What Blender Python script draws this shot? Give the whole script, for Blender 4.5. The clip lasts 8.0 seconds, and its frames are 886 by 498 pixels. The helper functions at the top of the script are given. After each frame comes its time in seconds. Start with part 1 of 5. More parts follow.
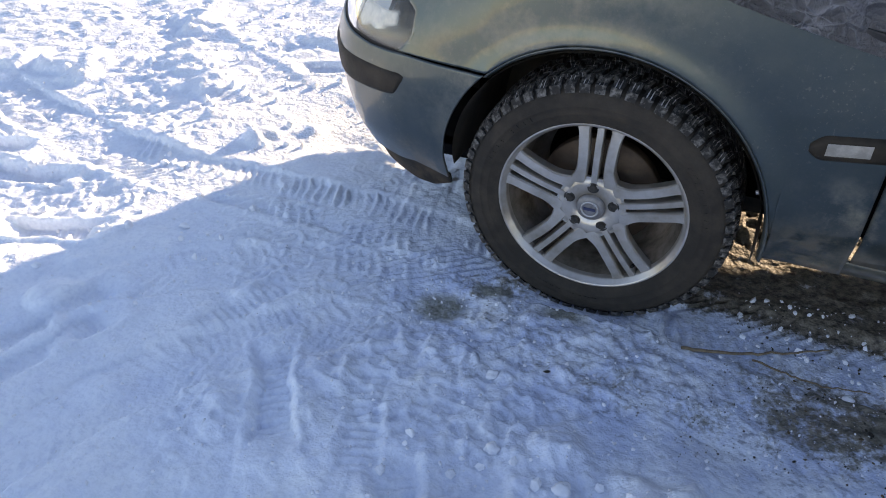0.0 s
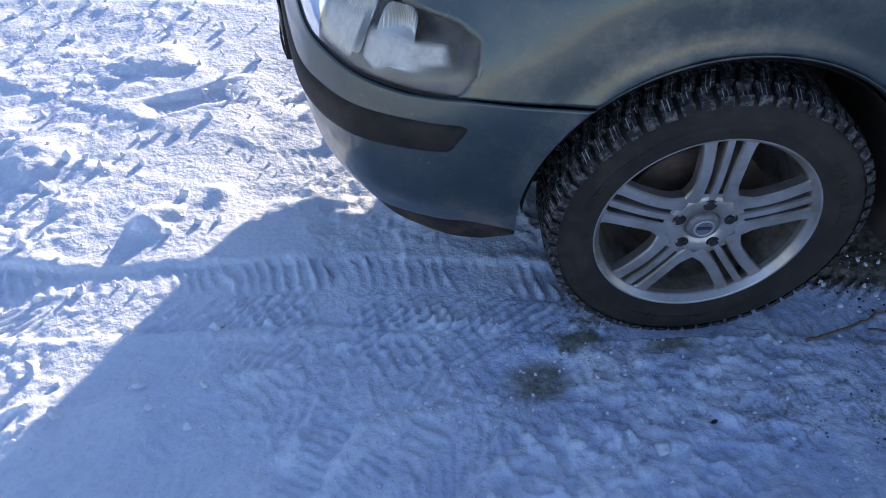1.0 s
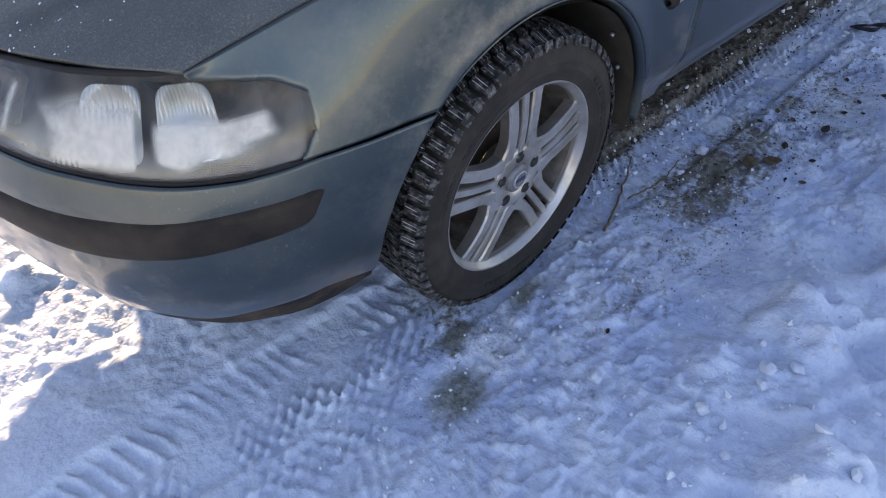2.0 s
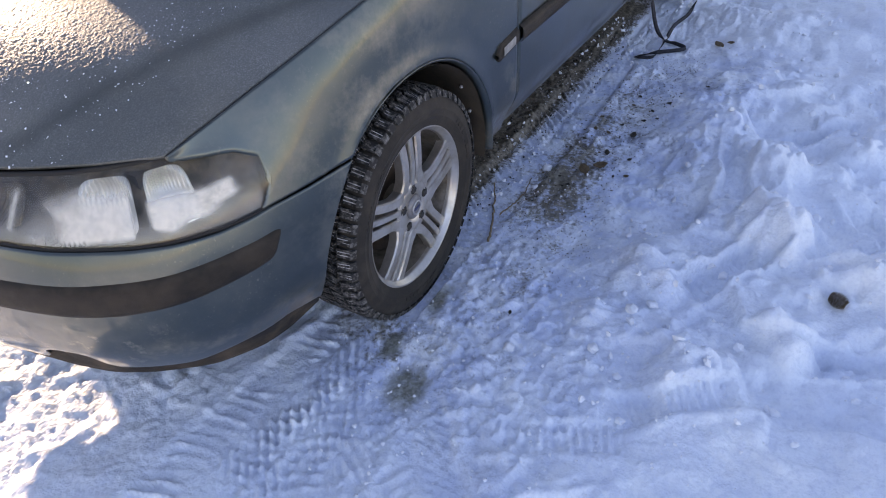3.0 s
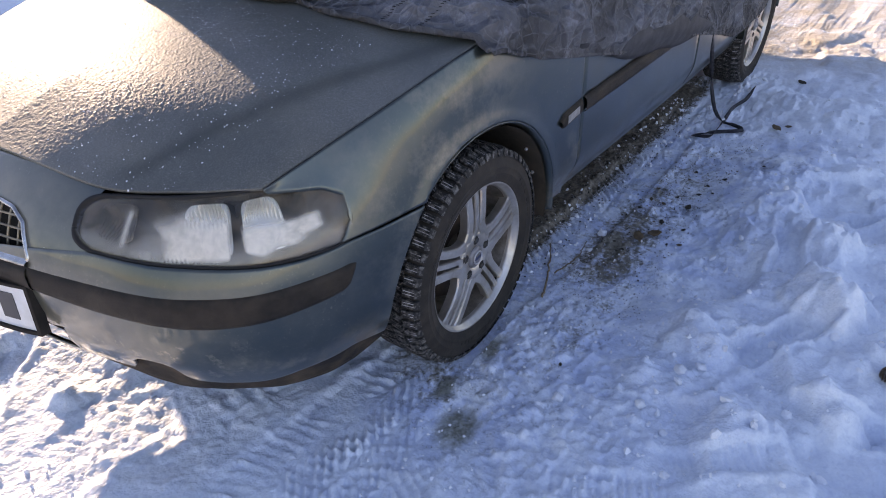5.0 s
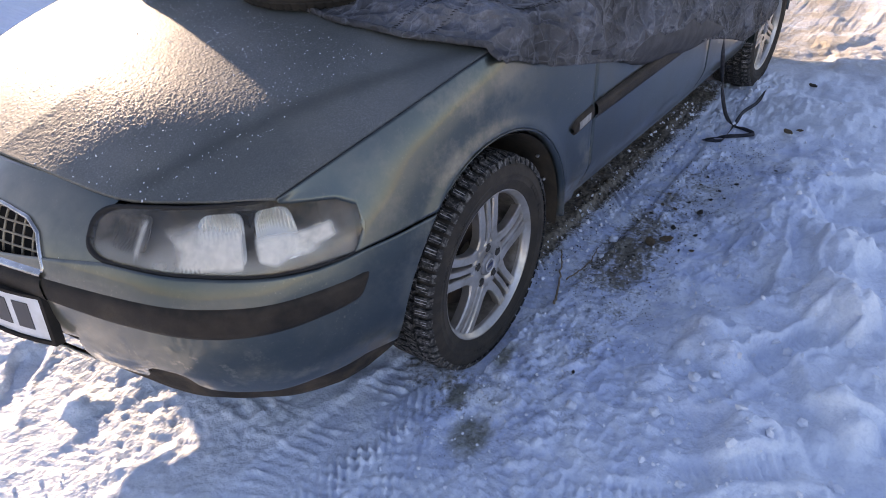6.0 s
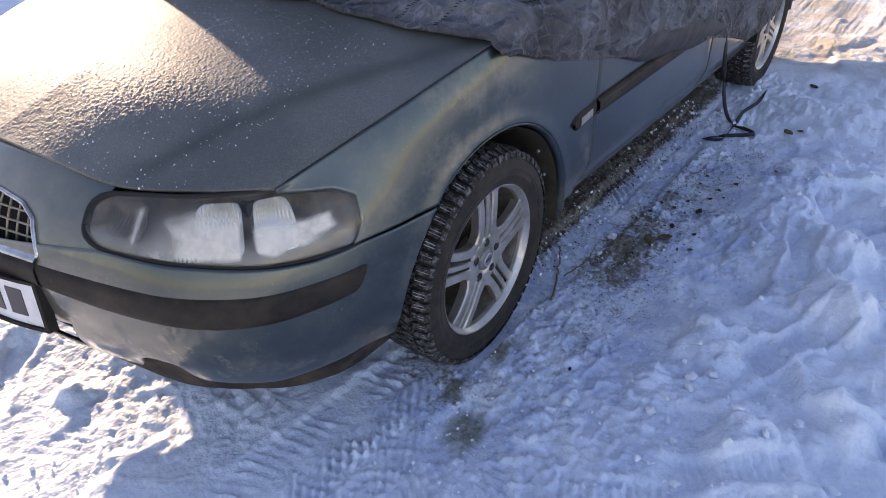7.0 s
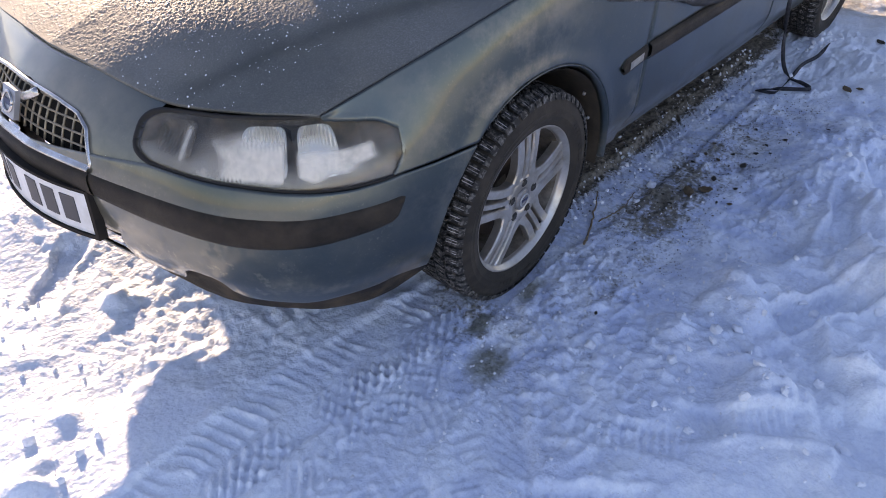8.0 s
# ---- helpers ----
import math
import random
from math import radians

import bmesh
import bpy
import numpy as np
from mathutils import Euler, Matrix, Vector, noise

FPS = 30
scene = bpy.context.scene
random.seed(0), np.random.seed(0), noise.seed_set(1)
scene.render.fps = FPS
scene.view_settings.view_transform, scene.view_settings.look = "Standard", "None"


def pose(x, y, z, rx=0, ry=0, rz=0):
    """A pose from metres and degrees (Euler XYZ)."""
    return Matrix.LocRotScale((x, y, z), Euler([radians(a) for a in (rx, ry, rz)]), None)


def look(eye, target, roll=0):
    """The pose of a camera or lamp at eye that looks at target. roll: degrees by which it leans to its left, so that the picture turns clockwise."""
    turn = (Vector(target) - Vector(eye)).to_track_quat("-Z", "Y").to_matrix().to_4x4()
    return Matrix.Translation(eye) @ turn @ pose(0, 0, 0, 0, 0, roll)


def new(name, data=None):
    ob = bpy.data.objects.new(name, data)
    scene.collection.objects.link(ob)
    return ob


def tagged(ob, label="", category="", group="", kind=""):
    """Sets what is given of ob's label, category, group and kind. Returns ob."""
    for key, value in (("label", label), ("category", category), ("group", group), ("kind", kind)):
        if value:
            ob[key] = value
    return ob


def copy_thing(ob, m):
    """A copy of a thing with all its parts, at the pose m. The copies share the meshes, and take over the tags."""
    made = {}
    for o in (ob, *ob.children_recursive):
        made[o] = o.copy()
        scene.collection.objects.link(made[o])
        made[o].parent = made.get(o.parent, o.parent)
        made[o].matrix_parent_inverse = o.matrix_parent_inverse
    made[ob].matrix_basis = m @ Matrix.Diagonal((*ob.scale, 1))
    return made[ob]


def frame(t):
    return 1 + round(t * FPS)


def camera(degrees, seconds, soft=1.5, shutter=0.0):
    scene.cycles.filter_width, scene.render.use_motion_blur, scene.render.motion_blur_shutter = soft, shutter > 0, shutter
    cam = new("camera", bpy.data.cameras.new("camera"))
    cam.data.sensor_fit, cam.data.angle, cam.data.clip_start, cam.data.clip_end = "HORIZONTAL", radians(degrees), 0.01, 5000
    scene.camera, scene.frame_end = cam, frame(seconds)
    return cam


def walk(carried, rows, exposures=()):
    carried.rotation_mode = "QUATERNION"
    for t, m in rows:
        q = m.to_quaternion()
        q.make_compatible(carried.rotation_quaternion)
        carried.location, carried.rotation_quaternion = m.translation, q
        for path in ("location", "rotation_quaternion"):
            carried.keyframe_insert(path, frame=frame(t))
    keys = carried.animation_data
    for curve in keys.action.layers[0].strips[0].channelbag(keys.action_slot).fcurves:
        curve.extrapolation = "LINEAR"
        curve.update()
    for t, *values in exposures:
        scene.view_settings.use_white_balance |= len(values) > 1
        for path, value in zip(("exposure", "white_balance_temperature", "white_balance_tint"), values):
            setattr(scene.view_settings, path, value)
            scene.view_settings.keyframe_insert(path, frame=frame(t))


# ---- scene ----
# World: x towards the car's nose, y to the car's left, z up; the front axle stands over the origin.
cam = camera(65.16, 8.0, 1.0)
PATH = [
    (0, (-0.305, 2.158, 1.243), (0.429, 0.777, -0.004), -3.2),
    (0.2, (-0.082, 2.223, 1.2), (0.476, 0.731, -0.009), 1.2),
    (0.3, (-0.018, 2.184, 1.238), (0.549, 0.713, 0.007), -0.8),
    (0.4, (0.05, 2.134, 1.244), (0.563, 0.669, -0.017), -0.3),
    (0.5, (0.15, 2.07, 1.234), (0.614, 0.6, -0.041), -0.6),
    (0.6, (0.287, 2.032, 1.257), (0.634, 0.569, -0.062), -2.0),
    (0.7, (0.312, 1.983, 1.22), (0.695, 0.527, -0.096), -6.7),
    (0.8, (0.379, 1.949, 1.231), (0.516, 0.513, -0.155), 0.8),
    (0.9, (0.433, 1.928, 1.253), (0.624, 0.488, -0.123), -4.2),
    (1, (0.486, 1.872, 1.26), (0.53, 0.446, -0.142), -2.5),
    (1.1, (0.553, 1.838, 1.242), (0.428, 0.425, -0.168), -0.3),
    (1.3, (0.632, 1.835, 1.239), (0.326, 0.465, -0.186), -0.8),
    (1.5, (0.745, 1.728, 1.27), (0.176, 0.473, -0.179), 2.0),
    (1.7, (0.824, 1.673, 1.243), (0.12, 0.387, -0.119), 0.3),
    (1.8, (0.829, 1.639, 1.255), (0.061, 0.463, -0.169), -1.7),
    (2, (0.885, 1.566, 1.243), (-0.078, 0.547, -0.184), -0.2),
    (2.2, (0.94, 1.544, 1.293), (-0.204, 0.606, -0.053), 0.2),
    (3.3, (1.286, 1.781, 1.383), (-0.031, 0.924, 0.145), -3.7),
    (3.5, (1.306, 1.796, 1.386), (-0.004, 0.864, 0.195), -3.8),
    (4, (1.333, 1.788, 1.397), (0.035, 0.792, 0.247), -3.1),
    (4.5, (1.337, 1.768, 1.393), (0.018, 0.773, 0.265), -1.0),
    (5, (1.339, 1.755, 1.399), (0.006, 0.748, 0.3), -1.7),
    (6.5, (1.339, 1.734, 1.406), (0.017, 0.701, 0.316), -2.5),
    (7, (1.336, 1.728, 1.399), (0.01, 0.715, 0.295), -1.0),
    (7.5, (1.36, 1.728, 1.409), (0.083, 0.644, 0.316), 0.6),
    (8, (1.353, 1.738, 1.417), (0.176, 0.72, 0.161), 1.1),
]
EXPOSURES = [(0.0, 2.34, 7800, 30), (0.5, 2.14, 7000, 30), (1.0, 1.78, 6100, 31), (1.5, 2.14, 6750, 32), (2.0, 2.46, 7500, 35), (3.5, 2.62, 7850, 38), (4.2, 2.28, 7500, 38), (8.0, 2.31, 7550, 38)]  # stops, kelvin, tint
walk(cam, [(t, look(eye, target, roll)) for t, eye, target, roll in PATH], EXPOSURES)

# ---- world and light ----
SUN_EL, SUN_TO = 11.0, Vector((-0.318, -0.948, 0)).normalized()   # where the sun stands
world = bpy.data.worlds.new("world")
scene.world = world
world.use_nodes = True
wn = world.node_tree.nodes
sky = wn.new("ShaderNodeTexSky")
sky.sky_type = "NISHITA"
sky.sun_disc = False
sky.sun_elevation = radians(SUN_EL)
sky.sun_rotation = math.atan2(SUN_TO.x, SUN_TO.y)
sky.air_density, sky.dust_density, sky.ozone_density = 1.0, 0.2, 2.1
world.node_tree.links.new(sky.outputs[0], wn["Background"].inputs[0])
wn["Background"].inputs[1].default_value = 0.075
sun = new("sun", bpy.data.lights.new("sun", "SUN"))
sun.data.energy, sun.data.angle, sun.data.color = 2.5, radians(0.6), (1.0, 0.925, 0.66)
sun.matrix_world = look(SUN_TO * 30 + Vector((0, 0, 30 * math.tan(radians(SUN_EL)))), (0, 0, 0))


# ---- materials ----
def mat(name, color, rough=0.5, metal=0.0, **more):
    m = bpy.data.materials.new(name)
    m.use_nodes = True
    b = m.node_tree.nodes["Principled BSDF"]
    b.inputs["Base Color"].default_value = (*color, 1)
    b.inputs["Roughness"].default_value, b.inputs["Metallic"].default_value = rough, metal
    for key, value in more.items():
        b.inputs[key.replace("_", " ")].default_value = value
    return m


def node(m, kind, **inputs):
    n = m.node_tree.nodes.new(kind)
    for key, value in inputs.items():
        n.inputs[key.replace("_", " ")].default_value = value
    return n


def link(m, a, b):
    m.node_tree.links.new(a, b)


def coords(m):
    return node(m, "ShaderNodeTexCoord").outputs["Object"]


def noise_tex(m, scale, detail=4.0, rough=0.55, where=None):
    n = node(m, "ShaderNodeTexNoise", Scale=scale, Detail=detail, Roughness=rough)
    link(m, where or coords(m), n.inputs["Vector"])
    return n.outputs["Fac"]


def ramp(m, value, lo, hi, a=0.0, b=1.0):
    n = node(m, "ShaderNodeMapRange", From_Min=lo, From_Max=hi, To_Min=a, To_Max=b)
    link(m, value, n.inputs["Value"])
    return n.outputs["Result"]


def math_node(m, op, a, b):
    n = node(m, "ShaderNodeMath")
    n.operation = op
    for k, v in ((0, a), (1, b)):
        if isinstance(v, (int, float)):
            n.inputs[k].default_value = v
        else:
            link(m, v, n.inputs[k])
    return n.outputs[0]


def mix(m, fac, a, b):
    """A colour between a and b, each a colour or a socket."""
    n = node(m, "ShaderNodeMix")
    n.data_type = "RGBA"
    for socket, v in ((n.inputs[0], fac), (n.inputs[6], a), (n.inputs[7], b)):
        if hasattr(v, "is_linked"):
            link(m, v, socket)
        elif isinstance(v, tuple):
            socket.default_value = (*v, 1)
        else:
            socket.default_value = v
    return n.outputs[2]


def into(m, socket, name):
    link(m, socket, m.node_tree.nodes["Principled BSDF"].inputs[name])


def bump(m, height, strength, distance=0.004):
    n = node(m, "ShaderNodeBump", Strength=strength, Distance=distance)
    link(m, height, n.inputs["Height"])
    into(m, n.outputs["Normal"], "Normal")


def paint_mat(name, frost):
    """Grey-green metallic paint with a film of road salt and painted-in snow reflections; frost: how thickly rime lies
    on it.
    """
    bare = frost < 0.15
    m = mat(name, (0.036, 0.047, 0.042), 0.3, 0.5, Coat_Weight=0.7 if bare else 0.0, Coat_Roughness=0.07 if bare else 0.3)
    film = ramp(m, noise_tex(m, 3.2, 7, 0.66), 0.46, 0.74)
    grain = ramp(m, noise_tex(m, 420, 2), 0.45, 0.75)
    dust_and_glow = math_node(m, "ADD", math_node(m, "MULTIPLY", film, 0.13), 0.02)
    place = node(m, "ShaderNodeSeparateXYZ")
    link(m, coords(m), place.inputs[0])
    # beige on the nose: sunlit snow's reflection painted in over the salt film
    zone = math_node(m, "MULTIPLY", ramp(m, math_node(m, "ADD", place.outputs["X"], ramp(m, place.outputs["Z"], 0.57, 0.72, 0.0, 0.075)), 0.80, 0.91), ramp(m, noise_tex(m, 5, 5, 0.6), 0.3, 0.6, 0.35, 1.0))
    dust_and_glow = math_node(m, "MAXIMUM", dust_and_glow, math_node(m, "MULTIPLY", zone, 0.7))
    c = mix(m, dust_and_glow, (0.058, 0.080, 0.079) if bare else (0.05, 0.06, 0.056), (0.36, 0.30, 0.20))
    reflection_blotch = ramp(m, noise_tex(m, 24, 6, 0.7), 0.56, 0.66, 0.0, 0.42)      # reflections of lit snow lumps, painted as pale blotches low on the bumper
    low = math_node(m, "MULTIPLY", ramp(m, place.outputs["Z"], 0.47, 0.40), ramp(m, place.outputs["X"], 0.66, 0.78))
    c = mix(m, math_node(m, "MULTIPLY", reflection_blotch, low), c, (0.50, 0.43, 0.32))
    # road spray down low, doubling as painted reflections in the bumper
    spray_and_glow = math_node(m, "MULTIPLY", ramp(m, place.outputs["Z"], 0.44, 0.27), ramp(m, noise_tex(m, 13, 7, 0.7), 0.52, 0.66, 0.0, 0.4))
    if bare:      # salt over the arch with the fender's golden reflection painted in; mud behind it
        for spot, reach, near, lo, most in (((0.12, 0.87, 0.62), 0.42, 0.12, 0.44, 0.34), ((0.46, 0.83, 0.22), 0.22, 0.05, 0.40, 0.0), ((-0.50, 0.87, 0.40), 0.16, 0.04, 0.50, 0.5)):
            off = node(m, "ShaderNodeVectorMath")
            off.operation = "DISTANCE"
            link(m, coords(m), off.inputs[0])
            off.inputs[1].default_value = spot
            thrown_and_sheen = math_node(m, "MULTIPLY", ramp(m, off.outputs["Value"], reach, near), ramp(m, noise_tex(m, 9, 8, 0.74), lo, lo + 0.2, 0.0, most))
            spray_and_glow = math_node(m, "MAXIMUM", spray_and_glow, thrown_and_sheen)
        fleck = math_node(m, "MULTIPLY", ramp(m, noise_tex(m, 130, 3, 0.7), 0.60, 0.68), ramp(m, noise_tex(m, 6, 4), 0.45, 0.65, 0.0, 0.22))
        spray_and_glow = math_node(m, "MAXIMUM", spray_and_glow, fleck)
    c = mix(m, spray_and_glow, c, (0.36, 0.30, 0.21))
    if bare:      # brown mud at the bumper's corner and along the sill
        for spot, reach, near, lo, most in (((0.44, 0.80, 0.245), 0.17, 0.03, 0.36, 0.95), ((-0.47, 0.86, 0.30), 0.17, 0.03, 0.42, 0.7)):
            off = node(m, "ShaderNodeVectorMath")
            off.operation = "DISTANCE"
            link(m, coords(m), off.inputs[0])
            off.inputs[1].default_value = spot
            mud = math_node(m, "MULTIPLY", ramp(m, off.outputs["Value"], reach, near), ramp(m, noise_tex(m, 17, 8, 0.72), lo, lo + 0.16, 0.0, most))
            spray_and_glow = math_node(m, "MAXIMUM", spray_and_glow, mud)
            c = mix(m, mud, c, (0.125, 0.085, 0.05))
    m.node_tree.nodes["Principled BSDF"].inputs["Specular IOR Level"].default_value = 0.45 if bare else 0.16
    speck = ramp(m, noise_tex(m, 260, 2), 0.56, 0.66)
    patchy = ramp(m, noise_tex(m, 2.6, 5, 0.6), 0.35, 0.65, 0.55, 1.1)
    rime = math_node(m, "MULTIPLY", math_node(m, "MULTIPLY", math_node(m, "ADD", math_node(m, "MULTIPLY", speck, 0.26), math_node(m, "ADD", math_node(m, "MULTIPLY", grain, 0.36), 0.27)), patchy), frost)
    if not bare:
        thaw_at = m.node_tree.nodes.new("ShaderNodeAttribute")
        thaw_at.attribute_name = "thaw"
        rime = math_node(m, "MULTIPLY", rime, ramp(m, thaw_at.outputs["Fac"], 0.0, 1.0, 1.0, 0.35))
    into(m, mix(m, rime, c, (0.74, 0.73, 0.69)), "Base Color")
    into(m, ramp(m, math_node(m, "ADD", math_node(m, "MULTIPLY", film, 0.6), math_node(m, "ADD", rime, spray_and_glow)), 0, 1.2, 0.29 if bare else 0.5, 0.66), "Roughness")
    into(m, ramp(m, math_node(m, "ADD", rime, math_node(m, "ADD", dust_and_glow, spray_and_glow)), 0.05, 0.5, 0.85 if bare else 0.1, 0.0), "Metallic")
    bump(m, math_node(m, "ADD", noise_tex(m, 340, 3), noise_tex(m, 170, 3)), 0.04 + 0.3 * frost, 0.002) if frost > 0.15 else bump(m, grain, 0.03, 0.002)
    return m


def spotted(name, a, b, scale, rough=0.6, metal=0.0, lo=0.4, hi=0.7, bump_scale=0.0, strength=0.3, **more):
    m = mat(name, a, rough, metal, **more)
    f = ramp(m, noise_tex(m, scale, 5, 0.62), lo, hi)
    into(m, mix(m, f, a, b), "Base Color")
    if bump_scale:
        bump(m, noise_tex(m, bump_scale, 4), strength, 0.003)
    return m


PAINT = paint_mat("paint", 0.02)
PAINT_FROST = paint_mat("paint_frosted", 0.4)
TRIM = spotted("black_trim", (0.014, 0.0115, 0.009), (0.040, 0.031, 0.022), 14, 0.6, bump_scale=500, strength=0.25, Specular_IOR_Level=0.25)
BLACK = spotted("dark_plastic", (0.012, 0.012, 0.012), (0.032, 0.027, 0.022), 9, 0.75, bump_scale=120, Specular_IOR_Level=0.15)
LIP = spotted("lip_plastic", (0.022, 0.019, 0.016), (0.105, 0.076, 0.05), 8, 0.75, lo=0.42, hi=0.72, bump_scale=120, Specular_IOR_Level=0.2)
SEAL = mat("seal", (0.014, 0.013, 0.012), 0.8)
LINER = spotted("liner_felt", (0.035, 0.027, 0.019), (0.075, 0.056, 0.038), 12, 0.9, bump_scale=150)
RUBBER = spotted("tyre_rubber", (0.017, 0.0140, 0.0110), (0.044, 0.035, 0.026), 16, 0.86, bump_scale=180, strength=0.3)
TREAD = spotted("tread_rubber", (0.016, 0.015, 0.014), (0.24, 0.23, 0.215), 85, 0.8, lo=0.47, hi=0.76, bump_scale=260, strength=0.4)
PACKED = spotted("groove_snow", (0.03, 0.028, 0.026), (0.58, 0.58, 0.59), 34, 0.8, lo=0.42, hi=0.58, bump_scale=200, strength=0.5)
ALLOY = spotted("alloy", (0.54, 0.515, 0.48), (0.36, 0.32, 0.265), 18, 0.34, 0.72, bump_scale=150, strength=0.06)
ALLOY_IN = spotted("alloy_inside", (0.30, 0.27, 0.235), (0.10, 0.075, 0.052), 22, 0.5, 0.6)
DISC = spotted("brake_disc", (0.10, 0.07, 0.05), (0.05, 0.03, 0.022), 30, 0.6, 0.5)
CHROME = spotted("chrome", (0.62, 0.60, 0.57), (0.36, 0.33, 0.29), 25, 0.24, 1.0)
GRILLE = spotted("grille_bars", (0.36, 0.30, 0.21), (0.20, 0.165, 0.12), 40, 0.45, 0.4)
REFLECT = mat("reflector", (0.62, 0.62, 0.60), 0.32, 0.75)
AMBER = spotted("lamp_clear", (0.22, 0.21, 0.19), (0.34, 0.32, 0.29), 60, 0.3)
PLATE = spotted("plate_white", (0.72, 0.73, 0.74), (0.60, 0.60, 0.58), 20, 0.4)
INK = mat("plate_ink", (0.05, 0.05, 0.055), 0.5)
BLUE = mat("badge_blue", (0.025, 0.035, 0.09), 0.35)
SILVER = mat("badge_silver", (0.45, 0.46, 0.48), 0.35, 0.6)
STRAP = spotted("webbing", (0.014, 0.014, 0.018), (0.05, 0.05, 0.06), 60, 0.8, bump_scale=700)
WOOD = spotted("twig", (0.16, 0.11, 0.065), (0.30, 0.22, 0.13), 60, 0.8, bump_scale=200)
LEAF = spotted("dead_leaf", (0.10, 0.065, 0.035), (0.19, 0.13, 0.07), 50, 0.8, bump_scale=150)
DIRT = spotted("dirt", (0.03, 0.024, 0.018), (0.09, 0.07, 0.05), 60, 0.9, bump_scale=200)
SNOW_BIT = spotted("snow_clod", (0.80, 0.83, 0.87), (0.88, 0.89, 0.91), 30, 0.65, bump_scale=90, strength=0.5)
RIME = mat("ice_grain", (0.85, 0.87, 0.9), 0.25)


def lens_mat():
    """Weathered clear plastic."""
    m = bpy.data.materials.new("headlight_lens")
    m.use_nodes = True
    b = m.node_tree.nodes["Principled BSDF"]
    b.inputs["Base Color"].default_value = (0.97, 0.92, 0.83, 1)
    b.inputs["Transmission Weight"].default_value, b.inputs["IOR"].default_value = 1.0, 1.1
    b.inputs["Coat Weight"].default_value, b.inputs["Coat Roughness"].default_value = 0.8, 0.08
    into(m, ramp(m, noise_tex(m, 18, 6, 0.65), 0.35, 0.7, 0.02, 0.10), "Roughness")
    return m


LENS = lens_mat()


def lens_frost_mat():
    """White rime that thins out at its edges."""
    m = bpy.data.materials.new("lens_frost")
    m.use_nodes = True
    b = m.node_tree.nodes["Principled BSDF"]
    b.inputs["Base Color"].default_value, b.inputs["Roughness"].default_value = (0.68, 0.655, 0.61, 1), 0.6
    at = m.node_tree.nodes.new("ShaderNodeAttribute")
    at.attribute_name = "frost"
    mottled = math_node(m, "MULTIPLY", at.outputs["Fac"], ramp(m, noise_tex(m, 45, 6, 0.7), 0.3, 0.6, 0.65, 1.0))
    into(m, mottled, "Alpha")
    return m


LENS_FROST = lens_frost_mat()


def cover_mat():
    m = mat("car_cover", (0.30, 0.31, 0.33), 0.72)
    ridge = m.node_tree.nodes.new("ShaderNodeAttribute")
    ridge.attribute_name = "ridge"
    wet = ramp(m, noise_tex(m, 3.5, 6, 0.65), 0.44, 0.62)
    rime = ramp(m, noise_tex(m, 26, 5, 0.7), 0.5, 0.72)
    c = mix(m, wet, (0.092, 0.092, 0.097), (0.042, 0.039, 0.036))
    c = mix(m, math_node(m, "MULTIPLY", math_node(m, "ADD", math_node(m, "MULTIPLY", rime, 0.5), 0.25), math_node(m, "ADD", ridge.outputs["Fac"], 0.15)), c, (0.36, 0.38, 0.43))
    warp = node(m, "ShaderNodeTexNoise", Scale=7.0, Detail=3.0)
    link(m, coords(m), warp.inputs["Vector"])
    bend = node(m, "ShaderNodeVectorMath")
    bend.operation = "MULTIPLY_ADD"
    link(m, warp.outputs["Color"], bend.inputs[0])
    bend.inputs[1].default_value = (0.06, 0.06, 0.06)
    link(m, coords(m), bend.inputs[2])
    height = noise_tex(m, 300, 2)
    worn = None
    for scale, deep in ((11.0, 3.2), (27.0, 0.9)):
        cell = node(m, "ShaderNodeTexVoronoi", Scale=scale)
        cell.feature = "DISTANCE_TO_EDGE"
        link(m, bend.outputs[0], cell.inputs["Vector"])
        height = math_node(m, "ADD", height, ramp(m, cell.outputs["Distance"], 0.0, 0.22, deep, 0.0))
        line = ramp(m, cell.outputs["Distance"], 0.0, 0.055, 0.6, 0.0)
        worn = line if worn is None else math_node(m, "MAXIMUM", worn, line)
    into(m, mix(m, math_node(m, "MULTIPLY", worn, ramp(m, noise_tex(m, 9, 6, 0.7), 0.42, 0.62)), c, (0.33, 0.34, 0.37)), "Base Color")
    bump(m, height, 1.0, 0.008)
    return m


COVER = cover_mat()
LINING = spotted("cover_lining", (0.03, 0.03, 0.033), (0.07, 0.07, 0.075), 20, 0.75, bump_scale=120)


